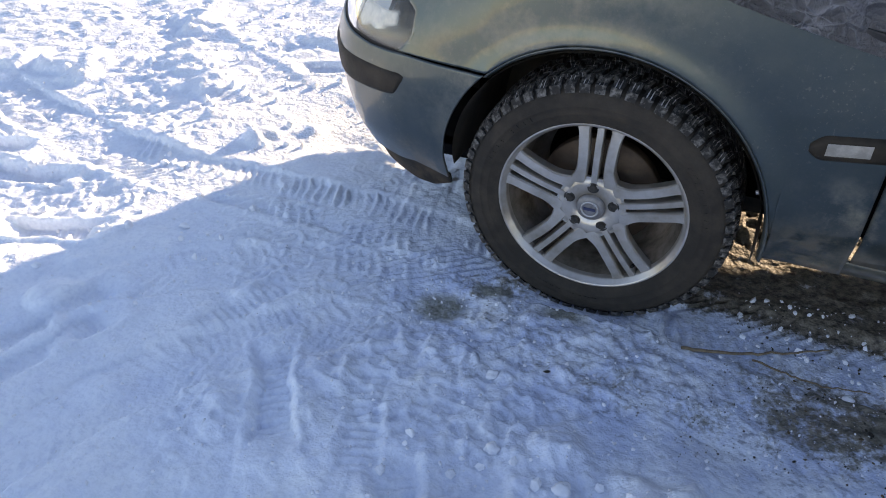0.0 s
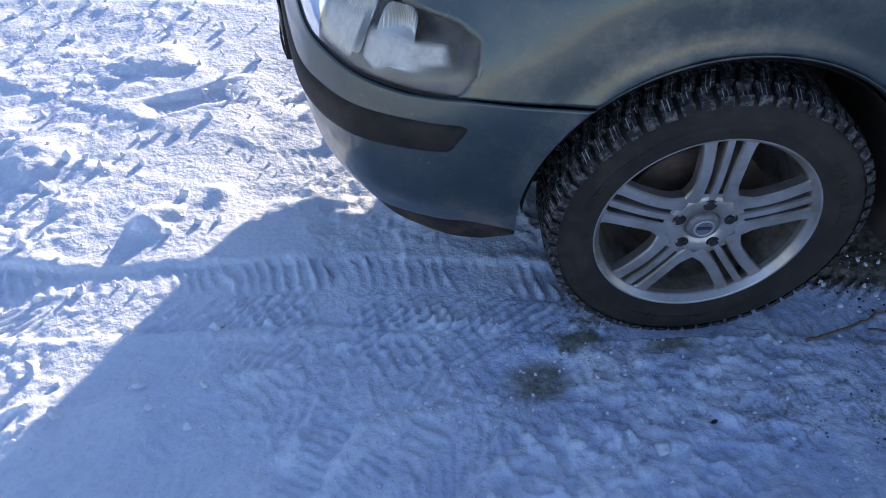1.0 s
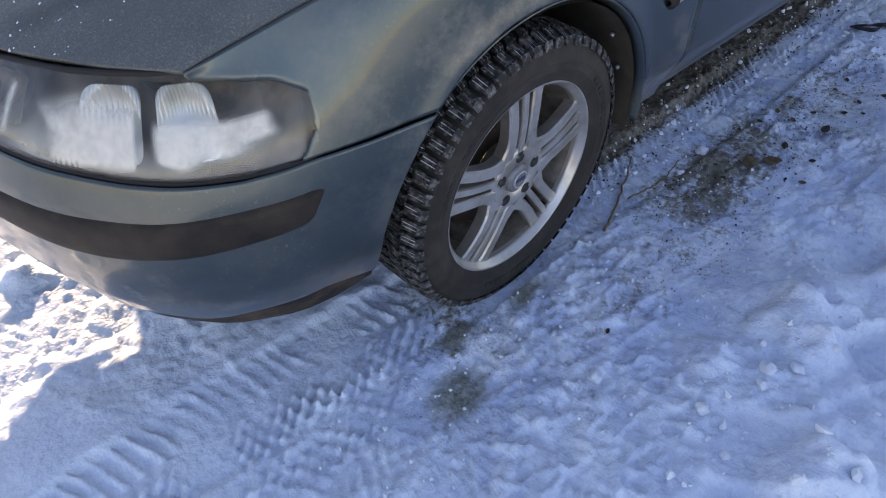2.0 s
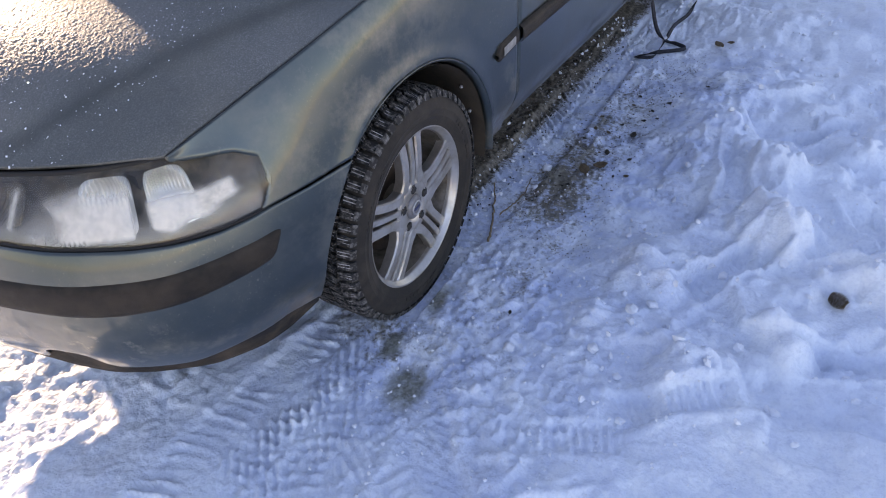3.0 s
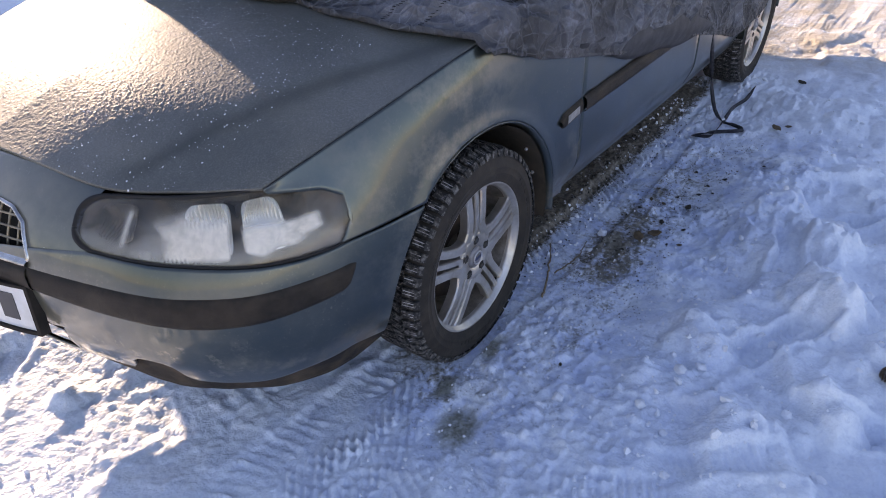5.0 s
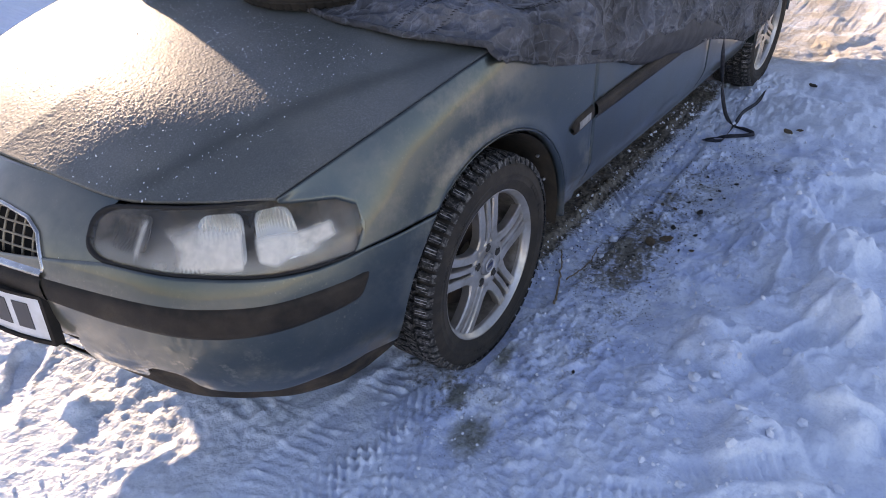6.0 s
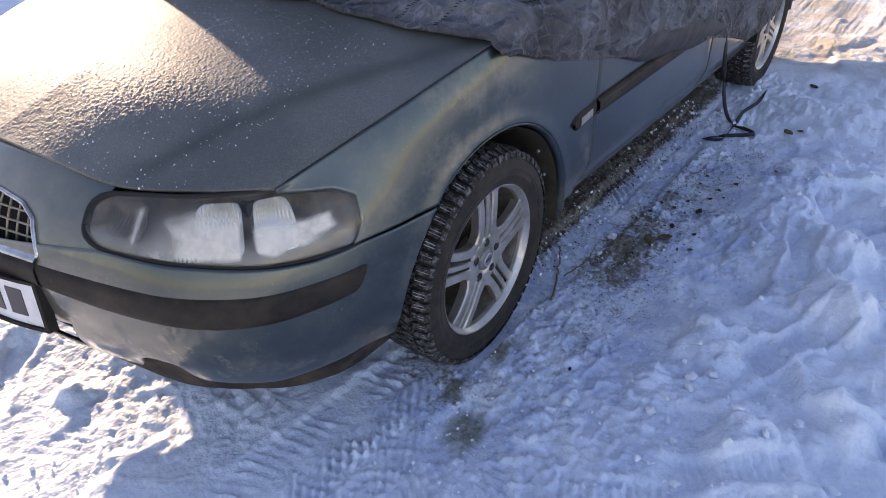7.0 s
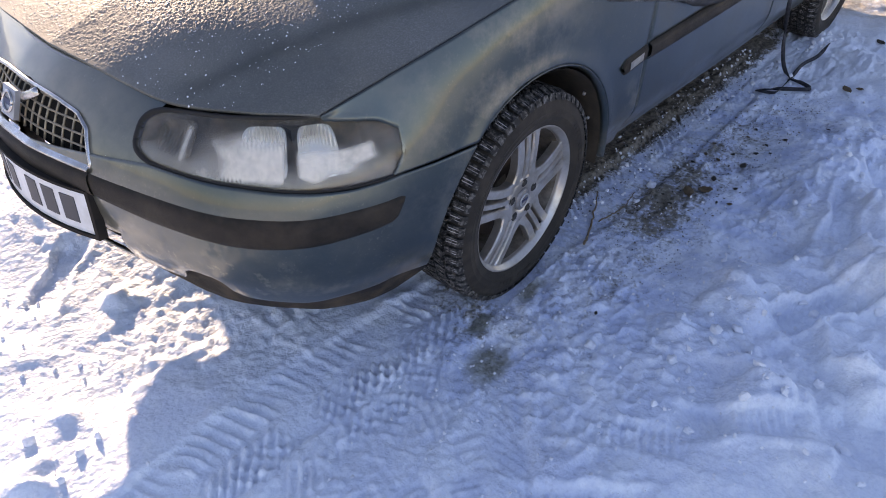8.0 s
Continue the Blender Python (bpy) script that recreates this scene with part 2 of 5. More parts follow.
def snow_mat():
    m = mat("snow", (0.86, 0.885, 0.91), 0.62, Subsurface_Weight=0.6, Subsurface_Scale=0.014, Specular_IOR_Level=0.3)
    m.node_tree.nodes["Principled BSDF"].inputs["Subsurface Radius"].default_value = (1.0, 1.0, 1.0)
    at = m.node_tree.nodes.new("ShaderNodeAttribute")
    at.attribute_name = "dirt"
    ice = m.node_tree.nodes.new("ShaderNodeAttribute")
    ice.attribute_name = "ice"
    broken = math_node(m, "ADD", math_node(m, "MULTIPLY", noise_tex(m, 14, 8, 0.74), 0.66), math_node(m, "MULTIPLY", noise_tex(m, 70, 5, 0.65), 0.46))
    grime = ramp(m, math_node(m, "ADD", broken, math_node(m, "MULTIPLY", at.outputs["Fac"], 0.55)), 0.77, 0.92)
    grime = math_node(m, "MULTIPLY", grime, ramp(m, at.outputs["Fac"], 0.0, 0.25))
    white = mix(m, ramp(m, noise_tex(m, 5, 5), 0.35, 0.7), (0.87, 0.915, 0.97), (0.77, 0.835, 0.925))
    white = mix(m, ramp(m, noise_tex(m, 80, 5, 0.7), 0.48, 0.66, 0.0, 0.42), white, (0.60, 0.66, 0.76))
    white = mix(m, ramp(m, noise_tex(m, 17, 5, 0.65), 0.50, 0.68, 0.0, 0.35), white, (0.66, 0.72, 0.82))
    brown = mix(m, ramp(m, noise_tex(m, 55, 5, 0.7), 0.38, 0.62), (0.25, 0.215, 0.165), (0.075, 0.062, 0.047))
    pack = m.node_tree.nodes.new("ShaderNodeAttribute")
    pack.attribute_name = "packed"
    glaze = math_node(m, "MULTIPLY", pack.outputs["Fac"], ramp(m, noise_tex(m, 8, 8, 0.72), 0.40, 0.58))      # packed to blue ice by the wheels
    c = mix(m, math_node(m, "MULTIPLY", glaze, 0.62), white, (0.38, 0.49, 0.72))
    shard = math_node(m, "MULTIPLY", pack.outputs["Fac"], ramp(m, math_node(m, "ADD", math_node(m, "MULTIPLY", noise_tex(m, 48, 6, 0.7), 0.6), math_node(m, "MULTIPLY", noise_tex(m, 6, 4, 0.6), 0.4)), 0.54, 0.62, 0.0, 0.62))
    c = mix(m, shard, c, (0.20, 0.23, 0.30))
    sand = m.node_tree.nodes.new("ShaderNodeAttribute")
    sand.attribute_name = "sand"
    c = mix(m, math_node(m, "MULTIPLY", sand.outputs["Fac"], ramp(m, noise_tex(m, 4.5, 8, 0.7), 0.34, 0.56, 0.25, 0.95)), c, mix(m, noise_tex(m, 30, 5, 0.7), (0.30, 0.25, 0.18), (0.56, 0.49, 0.38)))
    c = mix(m, grime, c, brown)
    melt = ramp(m, math_node(m, "ADD", math_node(m, "MULTIPLY", broken, 0.6), ice.outputs["Fac"]), 0.75, 1.0)
    c = mix(m, melt, c, mix(m, ramp(m, noise_tex(m, 90, 4), 0.4, 0.65), (0.34, 0.35, 0.31), (0.19, 0.19, 0.155)))
    into(m, c, "Base Color")
    into(m, ramp(m, math_node(m, "MAXIMUM", melt, math_node(m, "MULTIPLY", glaze, 0.7)), 0, 1, 0.65, 0.3), "Roughness")
    grain = math_node(m, "ADD", noise_tex(m, 90, 2, 0.5), math_node(m, "MULTIPLY", noise_tex(m, 38, 3, 0.55), 2.6))
    bump(m, grain, 0.30, 0.012)
    return m


SNOW = snow_mat()


# ---- mesh helpers ----
def part(name, bm, material, parent=None, label="", smooth=True):
    """One mesh object from a bmesh, or from (verts, faces), under a thing or a part."""
    me = bpy.data.meshes.new(name)
    if isinstance(bm, tuple):
        me.from_pydata([tuple(map(float, v)) for v in bm[0]], [], [tuple(map(int, f)) for f in bm[1]])
    else:
        bm.to_mesh(me)
        bm.free()
    me.materials.append(material)
    for p in me.polygons:
        p.use_smooth = smooth
    me.validate()
    ob = new(name, me)
    ob.parent = parent
    return tagged(ob, label)


def thick(ob, depth, offset=-1.0, bevel=0.0):
    m = ob.modifiers.new("thickness", "SOLIDIFY")
    m.thickness, m.offset, m.use_even_offset = depth, offset, False
    if bevel:
        b = ob.modifiers.new("edge", "BEVEL")
        b.width, b.segments, b.limit_method = bevel, 2, "ANGLE"
    return ob


def thing(name, at=(0, 0, 0), **tags):
    return tagged(new(name), **tags) if at == (0, 0, 0) else placed(tagged(new(name), **tags), Matrix.Translation(at))


def placed(ob, m):
    ob.matrix_world = m
    return ob


def sheet(points, keep=None, flip=False, wrap=False):
    """(verts, faces) of a grid of points n x m x 3; keep: which cells stay."""
    p = np.asarray(points, float)
    n, m = p.shape[:2]
    ids = np.arange(n * m).reshape(n, m)
    if wrap:
        ids = np.concatenate([ids, ids[:1]], 0)
    q = np.stack([ids[:-1, :-1], ids[1:, :-1], ids[1:, 1:], ids[:-1, 1:]], -1)
    if keep is not None:
        q = q[keep]
    q = q.reshape(-1, 4)
    return p.reshape(-1, 3), (q[:, ::-1] if flip else q)


def joined(pieces):
    verts, faces, base = [], [], 0
    for v, f in pieces:
        verts += [tuple(a) for a in v]
        faces += [tuple(int(i) + base for i in q) for q in f]
        base += len(v)
    return verts, faces


def mirrored(piece):
    v, f = piece
    v = np.array(v, float)
    v[:, 1] *= -1
    return v, [tuple(reversed([int(i) for i in q])) for q in f]


def spline(pts, n):
    """A smooth curve through pts, as n points evenly spaced along it."""
    p = np.array(pts, float)
    q = np.vstack([2 * p[0] - p[1], p, 2 * p[-1] - p[-2]])
    out = []
    for i in range(1, len(q) - 2):
        t = np.linspace(0, 1, 40, endpoint=False)[:, None]
        a, b, c, d = q[i - 1], q[i], q[i + 1], q[i + 2]
        out.append(0.5 * (2 * b + (c - a) * t + (2 * a - 5 * b + 4 * c - d) * t**2 + (3 * b - a - 3 * c + d) * t**3))
    out = np.vstack(out + [p[-1:]])
    s = np.r_[0, np.cumsum(np.linalg.norm(np.diff(out, axis=0), axis=1))]
    w = np.linspace(0, s[-1], n)
    return np.stack([np.interp(w, s, out[:, k]) for k in range(out.shape[1])], 1)


def tube(path, radius, sides=8, flat=1.0, up=(0, 0, 1), caps=True):
    """(verts, faces) of a bar along a path; radius one number or one for each point; flat: its height for its width."""
    p = np.asarray(path, float)
    r = np.broadcast_to(np.asarray(radius, float), (len(p),))
    t = np.gradient(p, axis=0)
    t /= np.linalg.norm(t, axis=1)[:, None] + 1e-9
    side = np.cross(t, up)
    side /= np.linalg.norm(side, axis=1)[:, None] + 1e-9
    top = np.cross(side, t)
    a = np.linspace(0, 2 * np.pi, sides, endpoint=False)
    ring = p[:, None] + r[:, None, None] * (np.cos(a)[None, :, None] * side[:, None] + flat * np.sin(a)[None, :, None] * top[:, None])
    v, n = ring.reshape(-1, 3), len(p)
    f = [(i * sides + j, i * sides + (j + 1) % sides, (i + 1) * sides + (j + 1) % sides, (i + 1) * sides + j) for i in range(n - 1) for j in range(sides)]
    if caps:
        f += [tuple(range(sides))[::-1], tuple((n - 1) * sides + j for j in range(sides))]
    return v, f


def box(lo, hi):
    (a, b, c), (d, e, f) = lo, hi
    v = [(a, b, c), (d, b, c), (d, e, c), (a, e, c), (a, b, f), (d, b, f), (d, e, f), (a, e, f)]
    return v, [(3, 2, 1, 0), (4, 5, 6, 7), (0, 1, 5, 4), (1, 2, 6, 5), (2, 3, 7, 6), (3, 0, 4, 7)]


def lathe(profile, n=96, a0=0.0, a1=2 * math.pi):
    """(verts, faces): a profile of (r, y) turned about the y axis."""
    full = abs(a1 - a0 - 2 * math.pi) < 1e-6
    a = np.linspace(a0, a1, n, endpoint=not full)
    p = np.array(profile, float)
    pts = np.stack([p[None, :, 0] * np.cos(a)[:, None], np.broadcast_to(p[None, :, 1], (n, len(p))), p[None, :, 0] * np.sin(a)[:, None]], -1)
    return sheet(pts, wrap=full)


# ---- soft random fields for snow and cloth ----
def lattice(ix, iy, seed):
    h = (ix.astype(np.int64) * 374761393 + iy.astype(np.int64) * 668265263 + seed * 974634777) & 0xFFFFFFFF
    h = ((h ^ (h >> 13)) * 1274126177) & 0xFFFFFFFF
    return ((h ^ (h >> 16)) & 0xFFFF) / 65535.0


def field(x, y, size, seed=0):
    """Smooth noise from -1 to 1 with lumps of that size."""
    c, s = math.cos(seed * 1.7), math.sin(seed * 1.7)
    u, v = (c * x - s * y) / size + 100.3, (s * x + c * y) / size + 57.7
    iu, iv = np.floor(u), np.floor(v)
    fu, fv = u - iu, v - iv
    fu, fv = fu * fu * fu * (fu * (fu * 6 - 15) + 10), fv * fv * fv * (fv * (fv * 6 - 15) + 10)
    a, b = lattice(iu, iv, seed), lattice(iu + 1, iv, seed)
    c2, d = lattice(iu, iv + 1, seed), lattice(iu + 1, iv + 1, seed)
    return 2 * (a * (1 - fu) * (1 - fv) + b * fu * (1 - fv) + c2 * (1 - fu) * fv + d * fu * fv) - 1


def step(x, a, b):
    t = np.clip((x - a) / (b - a), 0, 1)
    return t * t * (3 - 2 * t)


# ---- the ground: trodden and driven snow ----
def axis(spans):
    out = [spans[0][0]]
    for a, b, d in spans:
        out += list(np.linspace(a, b, max(2, int(round((b - a) / d)) + 1))[1:])
    return np.array(out)


def far(edge, way, end, first):
    out, d = [edge], first
    while abs(out[-1]) < end:
        d *= 1.16
        out.append(out[-1] + way * d)
    return out[1:]


def along(x, y, path):
    """How far along a path and how far beside it (left: plus) each point lies."""
    best = np.full(x.shape, 1e9)
    run, side = np.zeros(x.shape), np.zeros(x.shape)
    s0 = 0.0
    for (ax, ay), (bx, by) in zip(path[:-1], path[1:]):
        dx, dy = bx - ax, by - ay
        l = math.hypot(dx, dy)
        dx, dy = dx / l, dy / l
        t = np.clip((x - ax) * dx + (y - ay) * dy, 0, l)
        d = np.hypot(x - ax - t * dx, y - ay - t * dy)
        near = d < best
        best = np.where(near, d, best)
        run = np.where(near, s0 + t, run)
        side = np.where(near, (x - ax) * -dy + (y - ay) * dx, side)
        s0 += l
    return run, side, best


TRACKS = [  # path, width, depth, how crisp
    ([(-0.05, 0.80), (0.27, 0.785), (0.5, 0.755), (0.75, 0.738), (1.05, 0.745), (1.4, 0.78), (1.8, 0.76), (2.5, 0.60), (3.6, 0.3)], 0.21, 0.014, 1.9),
    ([(0.20, 0.93), (0.5, 0.87), (0.85, 0.86), (1.1, 0.90), (1.5, 1.05), (2.2, 1.2)], 0.19, 0.006, 0.75),
    ([(0.36, 1.02), (0.66, 1.30), (0.80, 1.46), (0.89, 1.62), (0.94, 1.85), (0.95, 2.3)], 0.19, 0.006, 0.45),
    ([(0.42, 0.95), (0.75, 1.02), (1.02, 1.16), (1.26, 1.36), (1.45, 1.62), (1.6, 2.1)], 0.19, 0.006, 0.45),
    ([(-0.2, 0.80), (-0.5, 0.835), (-0.9, 0.845), (-1.8, 0.82), (-2.55, 0.79)], 0.20, 0.012, 1.7),
    ([(0.55, -0.75), (1.2, -0.9), (2.2, -1.05), (4.5, -1.6)], 0.22, 0.005, 0.8),
    ([(0.45, 0.21), (0.8, 0.24), (1.05, 0.26), (1.5, 0.14), (2.4, -0.25), (4.0, -0.9)], 0.22, 0.005, 0.55),
]
rng = np.random.default_rng(5)
CLODS = []      # x, y, radius, height, squareness
for n in range(150):      # ploughed-up lumps in front of the car
    x, y = 1.05 + 3.2 * rng.random() ** 1.1, -3.0 + 4.1 * rng.random()
    if abs(y - 0.74) < 0.16 and x < 2.4:
        continue
    CLODS.append((x, y, 0.03 + 0.12 * rng.random() ** 2, 0.003 + (0.009 if x < 1.9 else 0.016) * rng.random() ** 1.8))
CLODS += [(2.45, 0.30, 0.24, 0.045), (1.75, 0.22, 0.16, 0.034), (1.32, 0.50, 0.09, 0.028), (1.15, 0.36, 0.07, 0.02), (2.75, 0.42, 0.2, 0.04), (1.55, -0.35, 0.17, 0.028), (2.0, 0.05, 0.18, 0.03),
          (0.86, 0.03, 0.06, 0.020), (0.98, -0.08, 0.10, 0.010), (0.74, 0.26, 0.05, 0.016), (2.3, -0.35, 0.2, 0.045), (1.1, 0.08, 0.12, 0.008)]
for n in range(170):       # loose snow beyond the trodden strip
    x, y = -3.2 + 3.4 * rng.random(), 1.42 + 1.3 * rng.random()
    r0 = 0.02 + 0.09 * rng.random() ** 2
    CLODS.append((x, y, r0, min(0.30 * r0, 0.010 + 0.04 * rng.random() ** 1.5)))
CLODS += [(1.10, 1.52, 0.07, 0.035), (1.27, 1.40, 0.09, 0.03), (0.90, 1.58, 0.06, 0.02), (0.45, 1.36, 0.07, 0.015), (0.62, 1.52, 0.08, 0.016), (0.80, 1.18, 0.05, 0.012), (-0.30, 1.42, 0.10, 0.05), (-0.12, 1.33, 0.07, 0.03), (-0.62, 1.68, 0.14, 0.07), (-0.50, 1.98, 0.15, 0.09), (-0.16, 1.80, 0.10, 0.05), (-0.95, 1.62, 0.12, 0.05)]
PRINTS = [  # boot prints: x, y, direction, depth
    (-0.42, 1.62, 2.6, 0.04), (-0.22, 2.0, 1.9, 0.035), (-0.9, 1.52, 3.3, 0.028), (-1.3, 1.75, 2.3, 0.03), (0.10, 1.62, 2.2, 0.016),
    (0.535, 1.428, 2.2, 0.022), (1.207, 1.46, 1.3, 0.03), (0.715, 1.293, 0.9, 0.012), (0.30, 1.42, 2.0, 0.009), (0.78, 1.22, 1.2, 0.009), (1.12, 1.55, 1.3, 0.02), (-0.75, 1.98, 0.7, 0.035),
    (1.55, 1.2, 0.4, 0.03), (1.9, 1.0, 0.3, 0.03), (2.2, 0.9, 0.1, 0.03), (1.35, -0.1, 0.5, 0.015), (0.92, -0.2, 0.8, 0.015)]
ICE = [(0.315, 1.01, 0.105, 0.08), (0.02, 0.93, 0.10, 0.04), (0.21, 0.90, 0.075, 0.035)]


def ground_height(x, y):
    z = 0.018 + 0.035 * step(y, 0.95, 1.5) + 0.05 * step(y, 1.5, 2.4) + 0.02 * step(x, 0.9, 1.6)
    z = z + 0.02 * step(-y, 0.9, 1.6)
    loose = np.clip(0.4 * step(x + 0.25 * y, 1.28, 1.75) + 1.15 * step(y - 0.12 * x, 1.28, 1.6) * step(-x, -0.25, 0.35) + step(np.hypot(x, y), 3.4, 4.5) * 0.12, 0, 1)
    loose = np.where((y < 0.25) & (x > 0.72), np.maximum(loose, 0.15 * step(x, 0.72, 1.0)), loose)
    calm = 1 - 0.75 * step(x, 0.75, 1.1) * (1 - 0.8 * step(x, 1.25, 1.7)) * step(1.35 - y, 0.0, 0.3) - 0.65 * step(-x, 2.7, 3.2)
    swept = step(x, 0.5, 0.75) * (1 - step(x, 1.25, 1.7)) * (1 - step(y, 0.35, 0.6))
    calm = calm * (1 - 0.15 * swept)
    z = z + calm * ((0.011 + 0.009 * loose) * field(x, y, 0.62, 1) + (0.010 + 0.008 * loose) * field(x, y, 0.27, 2))
    billow = 0.2 + np.abs(field(x, y, 0.13, 3))
    z = z + calm * (0.006 + 0.006 * loose) * (billow - 0.6) + (0.4 + 0.6 * calm) * (0.0026 + 0.0055 * loose) * field(x, y, 0.055, 4)
    rough = (0.45 + 0.9 * step(field(x, y, 0.30, 8) + 0.5 * field(x, y, 0.12, 11), -0.35, 0.5)) * (1 - 0.84 * step(x, 0.75, 1.1) * (1 - 0.6 * step(x, 1.25, 1.7))) * (1 - 0.6 * step(-x, 2.7, 3.2)) * (1 - 0.35 * swept)
    z = z + rough * (0.005 * abs(field(x, y, 0.04, 7)) + (0.0032 + 0.0008 * loose) * field(x, y, 0.026, 5) + 0.0030 * field(x, y, 0.0135, 6) + 0.0075 * np.maximum(0, 1 - 1.6 * abs(field(x + 0.4 * y, y, 0.045, 25))) ** 3 * (1 - 0.6 * loose))
    z = z + 0.010 * rough * np.maximum(0, field(x, y, 0.032, 18) - 0.35)
    # broken crust plates on the loose snow
    zone = 1.15 * step(y - 0.12 * x, 1.22, 1.5) * step(-x, -0.45, 0.2) * (1 - 0.6 * step(-x, 1.2, 2.0))
    z = z + zone * (0.040 * step(field(x, y, 0.26, 21) + 0.15 * field(x, y, 0.09, 22), -0.12, 0.30) + 0.018 * step(field(x, y, 0.12, 23) + 0.2 * field(x, y, 0.05, 24), -0.05, 0.40))
    wob = 0.35 * field(x, y, 0.075, 9) + 0.16 * field(x, y, 0.035, 10)
    for cx, cy, r, h in CLODS:
        near = (abs(x - cx) < 2 * r) & (abs(y - cy) < 2 * r)
        if near.any():
            d = np.hypot(x[near] - cx, y[near] - cy) / r
            d = d + 0.95 * wob[near]
            z[near] = z[near] + h * np.maximum(0, 1 - np.clip(d, 0, 1) ** 2) ** (2.0 if cx > 1.0 and cy < 1.2 else 1.25)
    for px, py, a, deep in PRINTS:
        near = (abs(x - px) < 0.3) & (abs(y - py) < 0.3)
        if near.any():
            u = (x[near] - px) * math.cos(a) + (y[near] - py) * math.sin(a)
            v = -(x[near] - px) * math.sin(a) + (y[near] - py) * math.cos(a)
            waist = 0.046 - 0.012 * np.exp(-((u + 0.02) / 0.04) ** 2)
            d = np.maximum(abs(u) / 0.145, abs(v) / waist) + 0.25 * wob[near]
            cleat = 0.003 * np.sin(u * 2 * math.pi / 0.022)
            z[near] = z[near] - (deep + cleat) * (1 - step(d, 0.75, 1.1)) + 0.35 * deep * np.exp(-((d - 1.35) / 0.22) ** 2)
    fade = 0.3 + 0.7 * step(field(x, y, 0.22, 12) + 0.5 * field(x, y, 0.08, 13), -0.45, 0.35)
    for path, width, depth, crisp in TRACKS:
        lo, hi = np.min(path, 0) - 0.3, np.max(path, 0) + 0.3
        near = (x > lo[0]) & (x < hi[0]) & (y > lo[1]) & (y < hi[1])
        run, side, d = along(x[near], y[near], path)
        w = abs(side) / (width / 2)
        inside = (1 - step(d / (width / 2), 0.9, 1.12))
        wave = 0.010 * field(x[near], y[near], 0.09, 15) + 0.005 * field(x[near], y[near], 0.03, 16)
        lug = (run + np.where(side < 0, 0.36 * side, -1.0 * side) + 0.9 * wave) / 0.034
        ridge = step(np.cos(2 * math.pi * lug), -0.05, 0.85) * step(w, 0.04, 0.16)
        ridge = ridge * np.clip(0.75 + 0.6 * field(x[near], y[near], 0.05, 17) + 0.5 * field(x[near], y[near], 0.13, 19), 0, 1.4)
        floor_z = -depth * (0.35 + 0.65 * fade[near]) + 0.0098 * crisp * fade[near] * ridge * (1 - 0.6 * step(x[near], 0.95, 1.2)) * (1 - 0.25 * swept[near])
        flat = z[near] - inside * (0.75 if crisp > 1.3 else 0.35) * (1 - 0.75 * step(x[near], 0.85, 1.25)) * (z[near] - 0.02)
        z[near] = np.where(d < width, flat + inside * floor_z + 0.6 * depth * fade[near] * np.exp(-((d / (width / 2) - 1.22) / 0.16) ** 2) * (0.5 + 0.5 * field(x[near], y[near], 0.05, 14)), z[near])
    z = z - 0.028 * step(x, 0.55, 0.75) * (1 - step(x, 1.0, 1.25)) * step(y, -0.6, -0.2) * (1 - step(y, 0.35, 0.6))      # lower under the bumper
    # the tyre's hollow and the melted spots
    z = np.where((abs(x) < 0.22) & (y > 0.66) & (y < 0.91), np.minimum(z, 0.004 + 0.35 * np.maximum(abs(x) - 0.05, 0) ** 1.5), z)
    for cx, cy, a, b in ICE:
        d = np.hypot((x - cx) / a, (y - cy) / b) + 0.5 * wob
        z = z - 0.008 * (1 - step(d, 0.6, 1.2))
    return z


gx = np.concatenate([sorted(far(-3.6, -1, 700, 0.045)), axis([(-3.6, -1.9, 0.02), (-1.9, -0.7, 0.0095), (-0.7, 1.65, 0.0056), (1.65, 2.7, 0.012), (2.7, 4.2, 0.022)]), far(4.2, 1, 700, 0.045)])
gy = np.concatenate([sorted(far(-3.0, -1, 700, 0.05)), axis([(-3.0, -0.4, 0.024), (-0.4, 0.5, 0.011), (0.5, 2.0, 0.0056), (2.0, 2.7, 0.013)]), far(2.7, 1, 700, 0.04)])
GX, GY = np.meshgrid(gx, gy, indexing="ij")
GZ = ground_height(GX, GY)
away = np.hypot(GX, GY)
GZ = GZ + np.where(away > 60, 0, 0.25 * step(away, 6, 30) * field(GX, GY, 6.0, 20)) + 1.6 * step(-0.318 * GX - 0.948 * GY, 5.0, 11.0)      # unseen rise behind the car, added to block the warm low sky


def ground_at(x, y):
    """The snow's height at a place."""
    i, j = np.clip(np.searchsorted(gx, x), 1, len(gx) - 1), np.clip(np.searchsorted(gy, y), 1, len(gy) - 1)
    return float(max(GZ[i, j], GZ[i - 1, j], GZ[i, j - 1], GZ[i - 1, j - 1]) * 0.5 + min(GZ[i, j], GZ[i - 1, j - 1]) * 0.5)


gv, gf = sheet(np.stack([GX, GY, GZ], -1))
gme = bpy.data.meshes.new("ground")
gme.vertices.add(len(gv))
gme.vertices.foreach_set("co", gv.ravel())
gme.loops.add(gf.size)
gme.loops.foreach_set("vertex_index", gf.ravel().astype(np.int32))
gme.polygons.add(len(gf))
gme.polygons.foreach_set("loop_start", np.arange(0, gf.size, 4, dtype=np.int32))
gme.polygons.foreach_set("use_smooth", np.ones(len(gf), bool))
gme.update()
gme.validate()
X, Y = GX.ravel(), GY.ravel()
dirt = 0.37 * np.exp(-(((Y - 1.02) / 0.18) ** 2)) * step(-X, 0.25, 0.6) * (1 - step(-X, 1.3, 2.3))      # flecked strip beside the track
